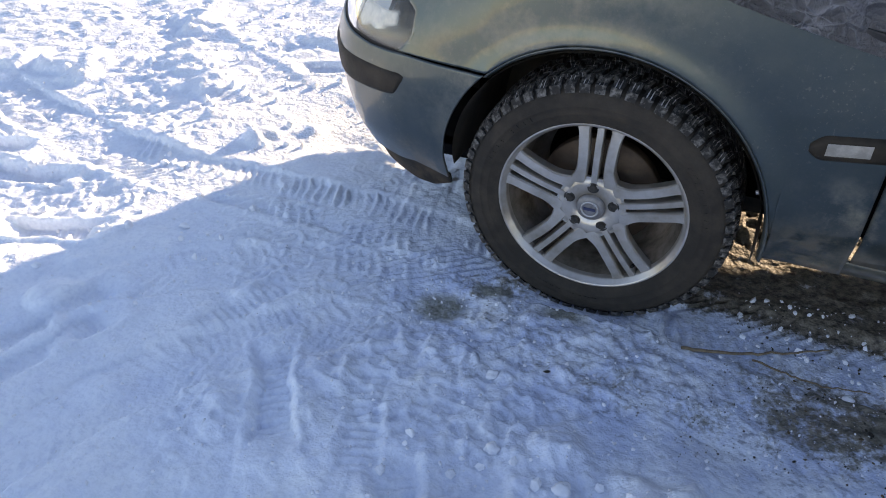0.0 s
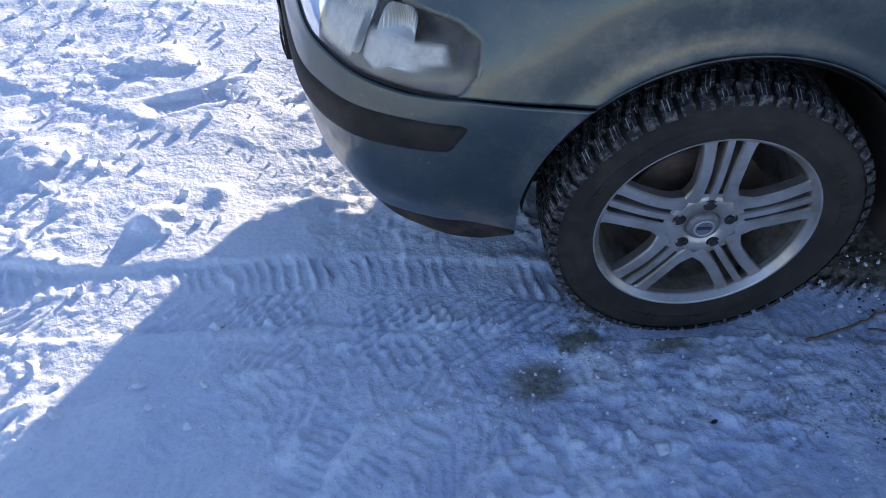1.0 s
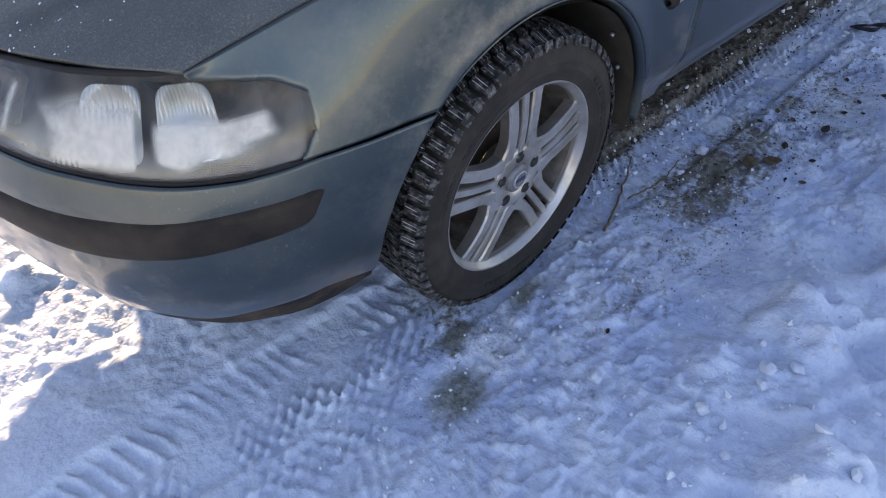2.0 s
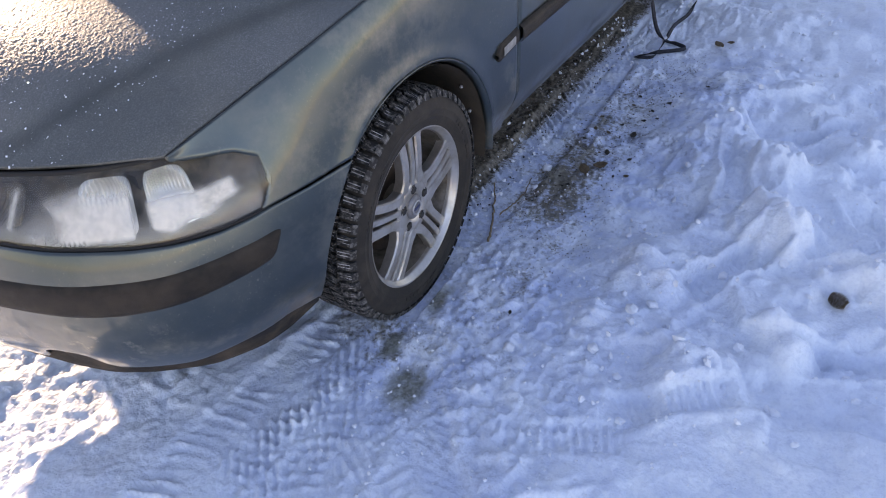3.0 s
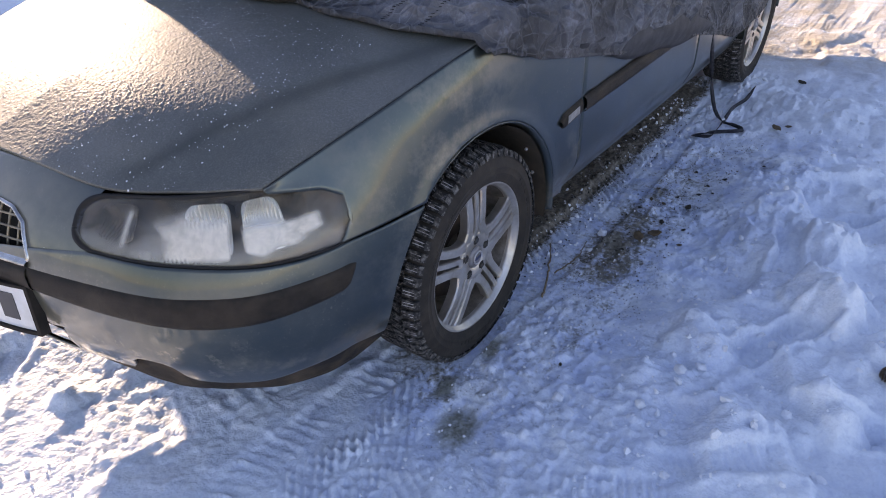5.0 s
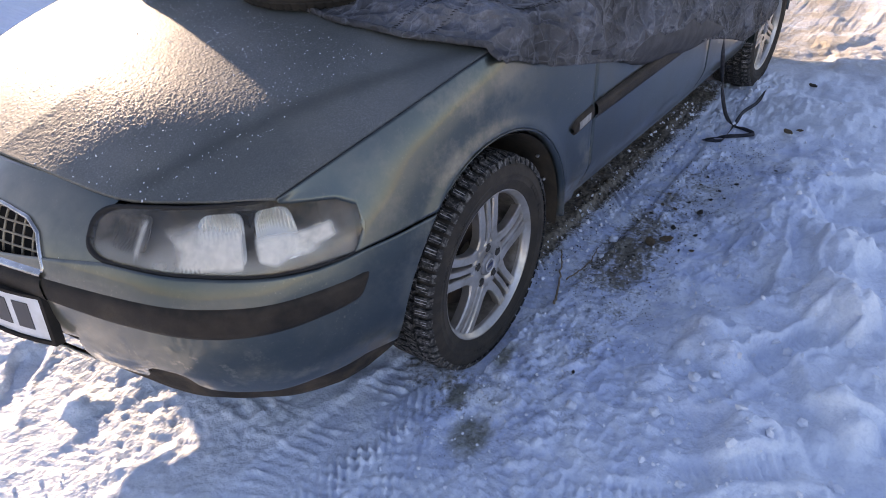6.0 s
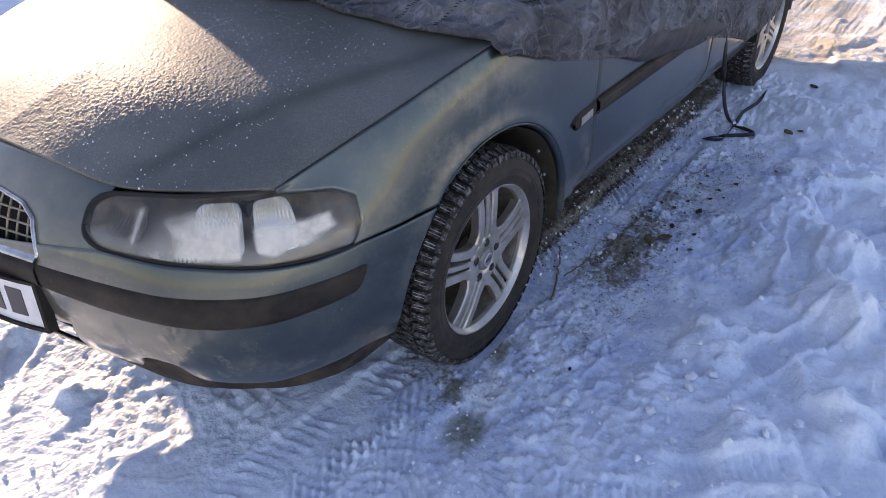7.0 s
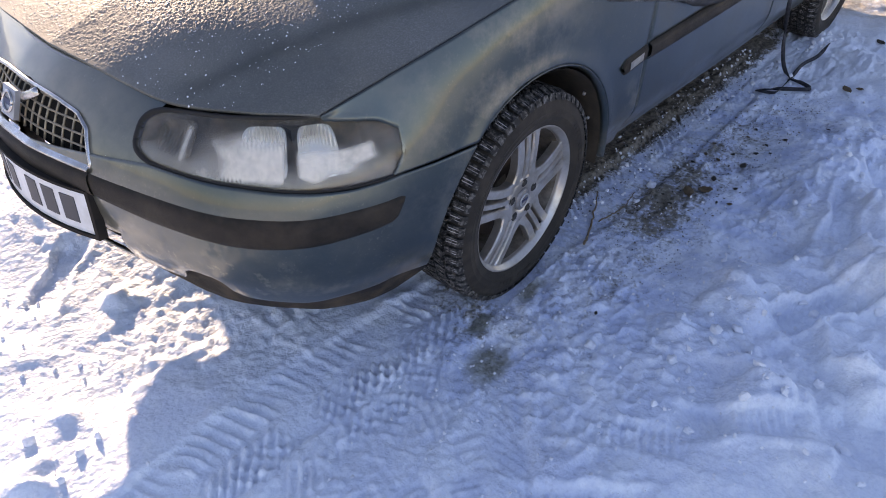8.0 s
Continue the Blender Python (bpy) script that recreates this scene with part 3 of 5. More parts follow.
dirt += 0.62 * (1 - step(abs(Y), 0.72, 0.84)) * step(-X, -0.40, 0.1) * (1 - step(-X, 2.3, 3.0))      # gravel and mud under the car
dirt += 0.06 * np.exp(-((X + 0.33) ** 2 / 0.03 + (Y - 1.13) ** 2 / 0.012)) + 0.04 * np.exp(-((X + 0.62) ** 2 / 0.06 + (Y - 1.05) ** 2 / 0.015))
dirt += 0.10 * np.exp(-((Y - 0.92) / 0.07) ** 2) * step(-X, 0.2, 0.5) * (1 - step(-X, 0.9, 1.5))
dirt += 0.34 * np.exp(-((X - 0.22) ** 2 + (Y - 0.86) ** 2) / 0.016) + 0.24 * np.exp(-((X + 0.14) ** 2 / 0.05 + (Y - 1.13) ** 2 / 0.010))
dirt += 0.09 * np.exp(-((X + 0.66) ** 2 / 0.10 + (Y - 1.03) ** 2 / 0.04)) + 0.15 * np.exp(-((X - 0.1) ** 2 / 0.2 + (Y - 1.0) ** 2 / 0.05))
sand = step(-X, 2.75, 3.3) * (1 - step(-X, 9.0, 14.0)) * np.exp(-((Y - 0.6) / 1.6) ** 2)      # sanded snow behind the car
icy = sum(0.66 * np.exp(-((((X - cx) / a) ** 2 + ((Y - cy) / b) ** 2) ** 1.5) * 0.8) for cx, cy, a, b in ICE)
icy = np.maximum(icy, 0.44 * step(-X, -0.42, -0.2) * (1 - step(-X, 1.2, 1.9)) * step(Y, 0.70, 0.80) * (1 - step(Y + 0.1 * X, 1.06, 1.30)))      # worn, half-melted snow beside the car
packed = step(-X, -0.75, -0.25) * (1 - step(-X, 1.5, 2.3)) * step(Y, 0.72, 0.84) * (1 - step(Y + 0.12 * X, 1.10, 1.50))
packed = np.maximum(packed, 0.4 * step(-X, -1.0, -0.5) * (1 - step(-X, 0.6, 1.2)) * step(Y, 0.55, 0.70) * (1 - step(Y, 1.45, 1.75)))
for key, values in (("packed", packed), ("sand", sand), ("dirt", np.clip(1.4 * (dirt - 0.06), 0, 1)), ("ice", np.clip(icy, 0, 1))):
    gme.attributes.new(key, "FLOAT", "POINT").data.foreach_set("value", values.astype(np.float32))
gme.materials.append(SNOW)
ground = tagged(new("ground", gme), "trodden snow with tyre tracks and dirt", "snow", kind="structure")


# ---- the car ----
car = tagged(new("car"), "grey-green metallic saloon car under frost, half covered with a sheet", "car")
PLAN = spline([(0.923, 0), (0.9195, 0.09), (0.897, 0.22), (0.86, 0.38), (0.80, 0.585), (0.735, 0.70), (0.655, 0.782), (0.535, 0.838), (0.45, 0.857), (0.36, 0.872), (0.25, 0.885)], 401)
TAN = np.gradient(PLAN, axis=0)
TAN[0] = (0, 1)
TAN /= np.linalg.norm(TAN, axis=1)[:, None]
U = np.linspace(0, 1, 401)
IN_Z = [0.12, 0.18, 0.25, 0.30, 0.36, 0.44, 0.50, 0.56, 0.615, 0.66, 0.70, 0.73, 0.75]
IN_D = [0.17, 0.11, 0.075, 0.045, 0.018, 0.004, 0, 0, 0.022, 0.05, 0.085, 0.12, 0.15]
ARCH_R, ARCH_Z, ARCH_X = 0.374, 0.327, -0.001


def front(u, z, out=0.0):
    """A place on the car's nose: u from 0 (middle) to 1 (left wheel arch), minus to the right; z its height."""
    u, z = np.broadcast_arrays(np.asarray(u, float), np.asarray(z, float))
    a = np.abs(u)
    c = np.stack([np.interp(a, U, PLAN[:, k]) for k in (0, 1)], -1)
    t = np.stack([np.interp(a, U, TAN[:, k]) for k in (0, 1)], -1)
    t /= np.linalg.norm(t, axis=-1, keepdims=True)
    k = np.where(z > 0.5, np.interp(a, [0, 0.45, 0.75, 0.9, 1], [1, 1, 0.72, 0.35, 0.3]), np.interp(a, [0, 0.7, 1], [1, 1, 0.7]))
    zs = np.linspace(0.1, 0.76, 133)
    soft = np.convolve(np.pad(np.interp(zs, IN_Z, IN_D), 4, mode="edge"), np.ones(9) / 9, "valid")
    off = np.interp(z, zs, soft) * k - out
    return np.stack([c[..., 0] - t[..., 1] * off, np.where(u < 0, -1, 1) * (c[..., 1] + t[..., 0] * off), z], -1)


def u_at_x(x):
    return np.interp(-np.asarray(x), -PLAN[:, 0], U)


def arch_x(z):
    z = np.asarray(z, float)
    return ARCH_X + np.where(z > ARCH_Z, np.sqrt(np.maximum(ARCH_R**2 - (z - ARCH_Z) ** 2, 0.0)), ARCH_R + 0.10 * (ARCH_Z - z))


# bumper cover: a band round the nose, its lower edge with a notch each side and an intake in the middle
BOT_U = [0, 0.20, 0.25, 0.335, 0.358, 0.375, 0.395, 0.415, 0.450, 0.468, 0.478, 0.495, 0.565, 0.63, 0.70, 0.76, 0.82, 0.89, 1.0]
BOT_Z = [0.250, 0.255, 0.258, 0.266, 0.295, 0.332, 0.350, 0.355, 0.355, 0.345, 0.308, 0.288, 0.284, 0.284, 0.294, 0.300, 0.312, 0.296, 0.262]
TOP_U = [0, 0.36, 0.44, 0.54, 0.635, 0.74, 0.825, 1.0]
TOP_Z = [0.572, 0.621, 0.619, 0.619, 0.614, 0.604, 0.607, 0.603]
aa, bb = np.meshgrid(np.linspace(-1, 1, 481), np.linspace(0, 1, 56), indexing="ij")
uu = aa.copy()
for _ in range(6):
    z_lo, z_hi = np.interp(abs(uu), BOT_U, BOT_Z), np.interp(abs(uu), TOP_U, TOP_Z)
    zz = z_lo + (z_hi - z_lo) * bb
    uu = aa * (1 + (u_at_x(arch_x(zz)) - 1) * abs(aa) ** 8)
mid = (abs(uu) < 0.245 - 0.28 * (0.39 - zz)) & (zz > 0.278) & (zz < 0.400)
cells = ~(mid[:-1, :-1] & mid[1:, 1:])
bumper = thick(part("bumper", sheet(front(uu, zz), keep=cells, flip=True), PAINT, car, "grey-green painted bumper with salt film and painted-in snow reflections"), 0.006)

# dark lip under it
uu, vv = np.meshgrid(np.linspace(-0.90, 0.90, 221), np.linspace(0, 1, 8), indexing="ij")
lo = np.interp(abs(uu), [0, 0.22, 0.30, 0.345, 0.40, 0.44, 0.50, 0.60, 0.70, 0.77, 0.84, 0.9], [0.246, 0.250, 0.220, 0.190, 0.192, 0.207, 0.230, 0.240, 0.222, 0.216, 0.226, 0.268])
hi = np.interp(abs(uu), BOT_U, BOT_Z)
hi = np.where((abs(uu) > 0.335) & (abs(uu) < 0.50), np.maximum(hi, 0.362), hi) + 0.004
back = 0.002 + vv * np.interp(abs(uu), [0.32, 0.36, 0.46, 0.51], [0.006, 0.030, 0.030, 0.006])
lip = thick(part("bumper_lip", sheet(front(uu, lo + (hi - lo) * vv, -back), flip=True), LIP, bumper, "muddy black plastic lip"), 0.006)
inn = np.stack([np.full((2, 9), 0.80), np.broadcast_to(np.linspace(-0.34, 0.34, 9), (2, 9)), np.array([[0.245] * 9, [0.42] * 9])], -1)
inn[:, :, 0] -= 0.06 * (abs(inn[:, :, 1]) / 0.34) ** 2
thick(part("intake", sheet(inn), BLACK, bumper, "dark lower air intake"), 0.01)
for z in (0.335, 0.365):
    y = np.linspace(-0.30, 0.30, 15)
    part("intake_bar", tube(np.stack([0.862 - 0.35 * y**2, y, np.full(15, z)], 1), 0.005), BLACK, bumper)

# rubbing strip
for s in (1, -1):
    a, b = np.meshgrid(np.linspace(0, 1, 120), np.linspace(0, 1, 11), indexing="ij")
    ends = 1 - np.maximum(0, (a - 0.955) / 0.045) ** 2.2
    u = 0.225 + (0.840 - 0.225) * a - 0.030 * (1 - b) * np.clip((a - 0.8) / 0.2, 0, 1) ** 2
    z_lo = np.interp(u, [0.2, 0.35, 0.57, 0.765, 0.84], [0.500, 0.482, 0.476, 0.494, 0.508])
    zz = z_lo + (0.567 - z_lo) * (0.5 + (b - 0.5) * (0.55 + 0.45 * ends))
    puff = 0.012 * (1 - (2 * b - 1) ** 6) * np.where(a > 0.985, 0.4, 1)
    strip = front(u * s, zz, puff)
    part("bumper_strip", sheet(strip, flip=s > 0), TRIM, bumper, "black textured rubbing strip")
a, b = np.meshgrid(np.linspace(-1, 1, 60), np.linspace(0, 1, 11), indexing="ij")
part("bumper_strip", sheet(front(0.224 * a, 0.500 + 0.066 * b, 0.016 * (1 - (2 * b - 1) ** 6)), flip=True), TRIM, bumper, "black textured rubbing strip")

# nose panel between the headlights, with the grille's opening
G_Z = [0.563, 0.588, 0.648, 0.670, 0.682, 0.686]
G_U = [0.230, 0.227, 0.209, 0.178, 0.108, 0.0]
H_IN_Z = [0.57, 0.60, 0.625, 0.64, 0.67, 0.70, 0.722, 0.75]
H_IN_U = [0.45, 0.42, 0.352, 0.325, 0.322, 0.338, 0.362, 0.375]
for s in (1, -1):
    zz, b = np.meshgrid(np.r_[np.linspace(0.558, 0.66, 20), np.linspace(0.664, 0.684, 10), np.linspace(0.69, 0.742, 12)], np.linspace(0, 1, 24), indexing="ij")
    top_z = np.interp(b, [0.0, 0.6, 1.0], [0.743, 0.741, 0.727])
    zz = np.where(zz > 0.69, 0.69 + (zz - 0.69) * (top_z - 0.69) / 0.052, zz)
    u0, u1 = np.interp(zz, G_Z, G_U, right=0.0), np.interp(zz, H_IN_Z, H_IN_U) - 0.004
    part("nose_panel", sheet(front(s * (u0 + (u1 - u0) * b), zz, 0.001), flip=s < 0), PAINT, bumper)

# the panel's top edge, rolled in under the hood
for s in (1, -1):
    lu = np.linspace(0, 0.362, 40)
    fore = front(lu, np.interp(lu, [0.0, 0.23, 0.362], [0.743, 0.741, 0.728]), 0.001)
    rear_x = np.interp(fore[:, 1], [0.0, 0.222, 0.425, 0.5], [0.770, 0.752, 0.720, 0.70])
    rear_z = np.interp(fore[:, 1], [0.0, 0.222, 0.425, 0.5], [0.742, 0.739, 0.726, 0.726])
    t = np.linspace(0, 1, 6)[None, :]
    roll = np.stack([fore[:, :1] + (np.minimum(rear_x, fore[:, 0] - 0.01)[:, None] - fore[:, :1]) * t, s * np.repeat(fore[:, 1:2], 6, 1), fore[:, 2:] + (rear_z[:, None] - fore[:, 2:]) * t + 0.003 * np.sin(np.pi * t)], -1)
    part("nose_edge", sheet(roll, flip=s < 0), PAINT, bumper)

# grille
grille = part("grille", sheet(front(*np.meshgrid(np.linspace(-0.27, 0.27, 40), np.linspace(0.545, 0.71, 8), indexing="ij"), -0.045), flip=True), BLACK, car, "dark mesh grille in a chrome frame")
edge = np.r_[np.stack([np.linspace(-0.225, 0.225, 60), np.full(60, 0.575)], 1), np.stack([np.interp(np.linspace(0.58, 0.685, 40), G_Z, G_U), np.linspace(0.58, 0.685, 40)], 1), np.stack([-np.interp(np.linspace(0.685, 0.58, 40), G_Z, G_U), np.linspace(0.685, 0.58, 40)], 1)]
part("grille_frame", tube(front(edge[:, 0], edge[:, 1], 0.004), 0.0055, 8), CHROME, grille, "thin chrome frame")
bar_u = np.linspace(-0.230, 0.230, 60)
low = front(*np.meshgrid(bar_u, np.linspace(0.562, 0.582, 7), indexing="ij"), 0.004)
low[:, :, 0] += 0.012 * np.sin(np.linspace(0, np.pi, 7))[None]
part("grille_sill", sheet(low, flip=True), CHROME, grille, "broad chrome bar")
for k in range(-8, 9):
    u = k * 0.0262
    zt = np.interp(abs(u), G_U[::-1], G_Z[::-1]) - 0.002
    part("grille_bar", tube(front(np.full(9, u), np.linspace(0.58, zt, 9), -0.016), 0.0028, 6, up=(1, 0, 0)), GRILLE, grille)
for z in (0.600, 0.623, 0.646, 0.668):
    half = np.interp(z, G_Z, G_U)
    part("grille_bar", tube(front(np.linspace(-half, half, 40), np.full(40, z), -0.015), 0.0028, 6), GRILLE, grille)
ys = np.linspace(0, 1, 12)
part("grille_sash", tube(np.stack([front(-0.085 + 0.135 * ys, 0.60 + 0.078 * ys, 0.004)], 0)[0], 0.011, 8, 0.45, up=(1, 0, 0)), CHROME, grille, "diagonal chrome bar")
badge = np.array(box((-0.006, -0.034, -0.036), (0.006, 0.034, 0.036))[0])
bx = front(-0.022, 0.636, 0.012)
tilt_m = Matrix.Translation(bx) @ Euler((0, radians(-24), 0)).to_matrix().to_4x4()
part("badge", ([tilt_m @ Vector(v) for v in badge], box((0, 0, 0), (1, 1, 1))[1]), SILVER, grille, "plain silver badge", smooth=False)
ring = [tilt_m @ Vector((0.0075, 0.024 * math.cos(a), 0.024 * math.sin(a))) for a in np.linspace(0, 2 * np.pi, 33)]
part("badge_ring", tube([tuple(v) for v in ring], 0.004, 6, up=(1, 0, 0.4)), CHROME, grille)
part("badge_band", ([tilt_m @ Vector(v) for v in box((0.006, -0.024, -0.007), (0.009, 0.024, 0.007))[0]], box((0, 0, 0), (1, 1, 1))[1]), BLUE, grille, smooth=False)

# number plate: a white plate with plain bars in a dark frame
plate_m = Matrix.Translation((0.952, 0.0, 0.450)) @ Euler((0, radians(-4), 0)).to_matrix().to_4x4()


def plate_pt(y, z, out):
    return plate_m @ Vector((out - 0.75 * y * y, y, z))


def plate_piece(y0, y1, z0, z1, o0, o1, n=12):
    ys = np.linspace(y0, y1, n)
    rings = np.array([[tuple(plate_pt(y, *q)) for q in ((z0, o0), (z0, o1), (z1, o1), (z1, o0))] for y in ys])
    v = rings.reshape(-1, 3)
    f = [(i * 4 + j, (i + 1) * 4 + j, (i + 1) * 4 + (j + 1) % 4, i * 4 + (j + 1) % 4) for i in range(n - 1) for j in range(4)]
    return v, f + [(3, 2, 1, 0), tuple((n - 1) * 4 + j for j in range(4))][::1]


plate = part("number_plate", plate_piece(-0.264, 0.264, -0.062, 0.060, 0, 0.004), PLATE, car, "white number plate with dark bars", smooth=False)
for a in ((-0.270, 0.270, 0.058, 0.066), (-0.270, 0.270, -0.070, -0.060), (-0.271, -0.262, -0.070, 0.066), (0.262, 0.271, -0.070, 0.066)):
    part("plate_frame", plate_piece(*a, -0.012, 0.010), BLACK, plate, "black plastic frame", smooth=False)
part("plate_band", plate_piece(-0.258, -0.222, -0.054, 0.054, 0.004, 0.0055), BLUE, plate, smooth=False)
for k, w in enumerate((0.045, 0.045, 0.045, 0.045, 0.045, 0.045)):
    y0 = -0.195 + k * 0.066 + (0.04 if k > 2 else 0)
    part("plate_bar", plate_piece(y0, y0 + w, -0.036, 0.036, 0.004, 0.0055, 4), INK, plate, smooth=False)


# headlights: dark housing, reflectors, weathered clear lens
def hl_uz(a, b):
    """Inside the headlight's outline: a from the grille's side out, b from bottom to top."""
    zb = np.interp(a, [0, 0.08, 0.22, 0.42, 0.60, 0.80, 1.0], [0.628, 0.623, 0.621, 0.621, 0.616, 0.607, 0.606])
    zt = np.interp(a, [0, 0.15, 0.40, 0.56, 0.74, 0.90, 1.0], [0.710, 0.719, 0.730, 0.737, 0.741, 0.740, 0.735])
    e, o = np.clip(1 - a / 0.09, 0, 1), np.clip(1 - (1 - a) / 0.06, 0, 1)
    k = 0.75 * (1 - np.maximum(1 - e**2.3, 0) ** (1 / 2.3)) * 0.5
    q = 0.42 * (1 - np.maximum(1 - o**2, 0) ** 0.5)
    zb, zt = zb + (zt - zb) * (k + 0.08 * q), zt - (zt - zb) * (k + 0.92 * q)
    u = 0.322 + (0.852 - 0.322) * a - 0.022 * np.clip((a - 0.85) / 0.15, 0, 1) * (1 - b) ** 1.5
    return u, zb + (zt - zb) * b


HL_A = np.linspace(0, 1, 100) - 0.9 * np.sin(2 * np.pi * np.linspace(0, 1, 100)) / (2 * np.pi)


def make_headlight(s):
    a, b = np.meshgrid(HL_A, np.linspace(0, 1, 16), indexing="ij")
    u, z = hl_uz(a, b)
    flip = s > 0
    dome = 0.004 * (1 - (2 * b - 1) ** 2)
    lens = part("headlight", sheet(front(s * u, z, dome), flip=flip), LENS, car, "weathered clear headlight lens")
    lens.visible_shadow = False
    deep = -0.003 - 0.079 * (1 - (2 * b - 1) ** 4) * np.clip(np.minimum(a, 1 - a) / 0.08, 0, 1)
    part("headlight_housing", sheet(front(s * u, z, deep), flip=flip), HOUSING, lens, "grey lamp housing")
    rim_a = np.r_[HL_A, np.ones(12), HL_A[::-1], np.zeros(6)]
    rim_b = np.r_[np.zeros(100), np.linspace(0, 1, 12), np.ones(100), np.linspace(1, 0, 6)]
    ru, rz = hl_uz(rim_a, rim_b)
    part("headlight_seal", tube(front(s * ru, rz, -0.002), np.convolve(np.pad(np.r_[np.where(HL_A < 0.07, 0.0075, 0.0042), np.full(12, 0.0048), np.where(HL_A[::-1] < 0.07, 0.0075, 0.0048), np.full(6, 0.0075)], 5, mode="edge"), np.ones(11) / 11, "valid"), 8), SEAL, lens, "black rubber seal")
    for a0, a1, b0, b1, name, m in ((0.40, 0.575, 0.06, 0.84, "main_reflector", REFLECT), (0.622, 0.775, 0.12, 0.84, "side_reflector", REFLECT), (0.055, 0.20, 0.16, 0.82, "turn_lamp", HOUSING)):
        p, q = np.meshgrid(np.linspace(-1, 1, 130), np.linspace(-1, 1, 20), indexing="ij")
        k = 1 / np.maximum(1, (abs(p) ** 5 + abs(q) ** 5) ** (1 / 5) / 1.0)
        pu, pz = hl_uz((a0 + a1) / 2 + (a1 - a0) / 2 * p * k, (b0 + b1) / 2 + (b1 - b0) / 2 * q * k)
        ribs = 0.0022 * np.sin(p * 44) * (1 if name == 'turn_lamp' else step(q, 0.0, 0.3))
        part(name, sheet(front(s * pu, pz, -0.022 - 0.035 * (1 - np.minimum(1, p**2 + q**2)) + ribs), flip=flip), m, lens, "bright lamp reflector")
    a, b = np.meshgrid(np.linspace(0.02, 0.98, 240), np.linspace(0.03, 0.97, 40), indexing="ij")
    u, z = hl_uz(a, b)
    rime = part("lamp_frost", sheet(front(s * u, z, -0.006), flip=flip), LENS_FROST, lens, "patches of white rime behind the lens")
    amount = np.zeros(a.shape)
    wav = 0.05 * field(a * 6, b * 2, 0.5, 41)
    main = step(a + wav, 0.25, 0.40) * (1 - step(a, 0.556, 0.574)) * step(b + wav, -0.02, 0.14) * (1 - step(b + wav - 0.25 * (a - 0.45), 0.48, 0.90))
    side = step(a, 0.606, 0.630) * (1 - step(a + 0.25 * (0.3 - b) + wav, 0.74, 0.84)) * step(b + wav, 0.08, 0.22) * (1 - step(b + 0.6 * wav, 0.42, 0.62))
    tongue = step(a, 0.70, 0.78) * (1 - step(a + 0.4 * wav, 0.885, 0.925)) * (1 - step(abs(b - 0.42 - 0.6 * (a - 0.8)) + 0.4 * wav, 0.07, 0.17))
    haze = 0.03 + 0.04 * field(a * 9, b * 3, 0.4, 43) + 0.16 * (1 - step(b, 0.1, 0.45)) + 0.22 * step(a, 0.2, 0.3) * (1 - step(a, 0.36, 0.5)) * (1 - step(b, 0.3, 0.8)) + 0.5 * np.exp(-((a - 0.178 - 0.02 * b) / 0.010) ** 2) * step(b, 0.10, 0.3) * (1 - step(b, 0.7, 0.85))
    comb = 1 - 0.45 * (np.sin(a * 420 + 10 * b) > 0.2) * np.maximum(step(b, 0.50, 0.7) * step(a, 0.40, 0.44), (1 - step(b, 0.06, 0.14)) * step(a, 0.34, 0.36) * (1 - step(a, 0.42, 0.44)))
    amount = np.maximum(np.maximum(0.90 * main, 0.86 * side), np.maximum(0.85 * tongue, haze)) * comb
    rime.data.attributes.new("frost", "FLOAT", "POINT").data.foreach_set("value", amount.ravel().astype(np.float32))
    rime.visible_shadow = False
    return lens


HOUSING = spotted("lamp_housing", (0.046, 0.040, 0.032), (0.15, 0.12, 0.085), 25, 0.65, 0.0)
for s in (1, -1):
    make_headlight(s)


# hood: crowned, with a raised middle that widens towards the windscreen
HOOD_RISE = np.polyfit([0, 0.08, 0.2, 0.4, 0.6, 0.8, 1], [0.740, 0.757, 0.783, 0.827, 0.868, 0.906, 0.940], 5)


def hood_point(a, b):
    """a from front (0) to rear (1), b from the middle (0) to the left edge (1)."""
    a, b = np.broadcast_arrays(np.asarray(a, float), np.asarray(b, float))
    f = spline([(0.782, 0.0, 0.744), (0.766, 0.222, 0.741), (0.735, 0.425, 0.728), (0.664, 0.592, 0.739), (0.62, 0.668, 0.746), (0.572, 0.730, 0.748)], 101)
    e = spline([(0.572, 0.730, 0.748), (0.43, 0.772, 0.795), (0.27, 0.806, 0.838), (0.029, 0.836, 0.889), (-0.30, 0.862, 0.945)], 101)
    t = np.linspace(0, 1, 101)
    fp = np.stack([np.interp(b, t, f[:, k]) for k in range(3)], -1)
    ep = np.stack([np.interp(a, t, e[:, k]) for k in range(3)], -1)
    mp = np.stack([0.782 - 1.082 * a, 0 * a, np.polyval(HOOD_RISE, a)], -1)
    f1, m0 = f[-1], np.array([0.782, 0, 0.744])
    line = mp + (ep - mp) * b[..., None]
    line[..., 2] = mp[..., 2] + (ep - mp)[..., 2] * b**2 + 0.050 * step(a, -0.15, 0.32) * (1 - b**2)
    corr = (fp - (m0 + (f1 - m0) * b[..., None])) * np.stack([(1 - a) ** 2, (1 - a) ** 2, (1 - a) ** 6], -1)
    p = line + corr
    bulge = step(a, 0.0, 0.22) * np.sin(np.pi * b) * 0.001
    crease = np.interp(a, [0.0, 0.39, 1.0], [0.60, 0.84, 0.88])
    p[..., 2] += bulge + 0.003 * (1 - step(b, crease - 0.18, crease + 0.10)) * step(a, -0.15, 0.35)
    return p


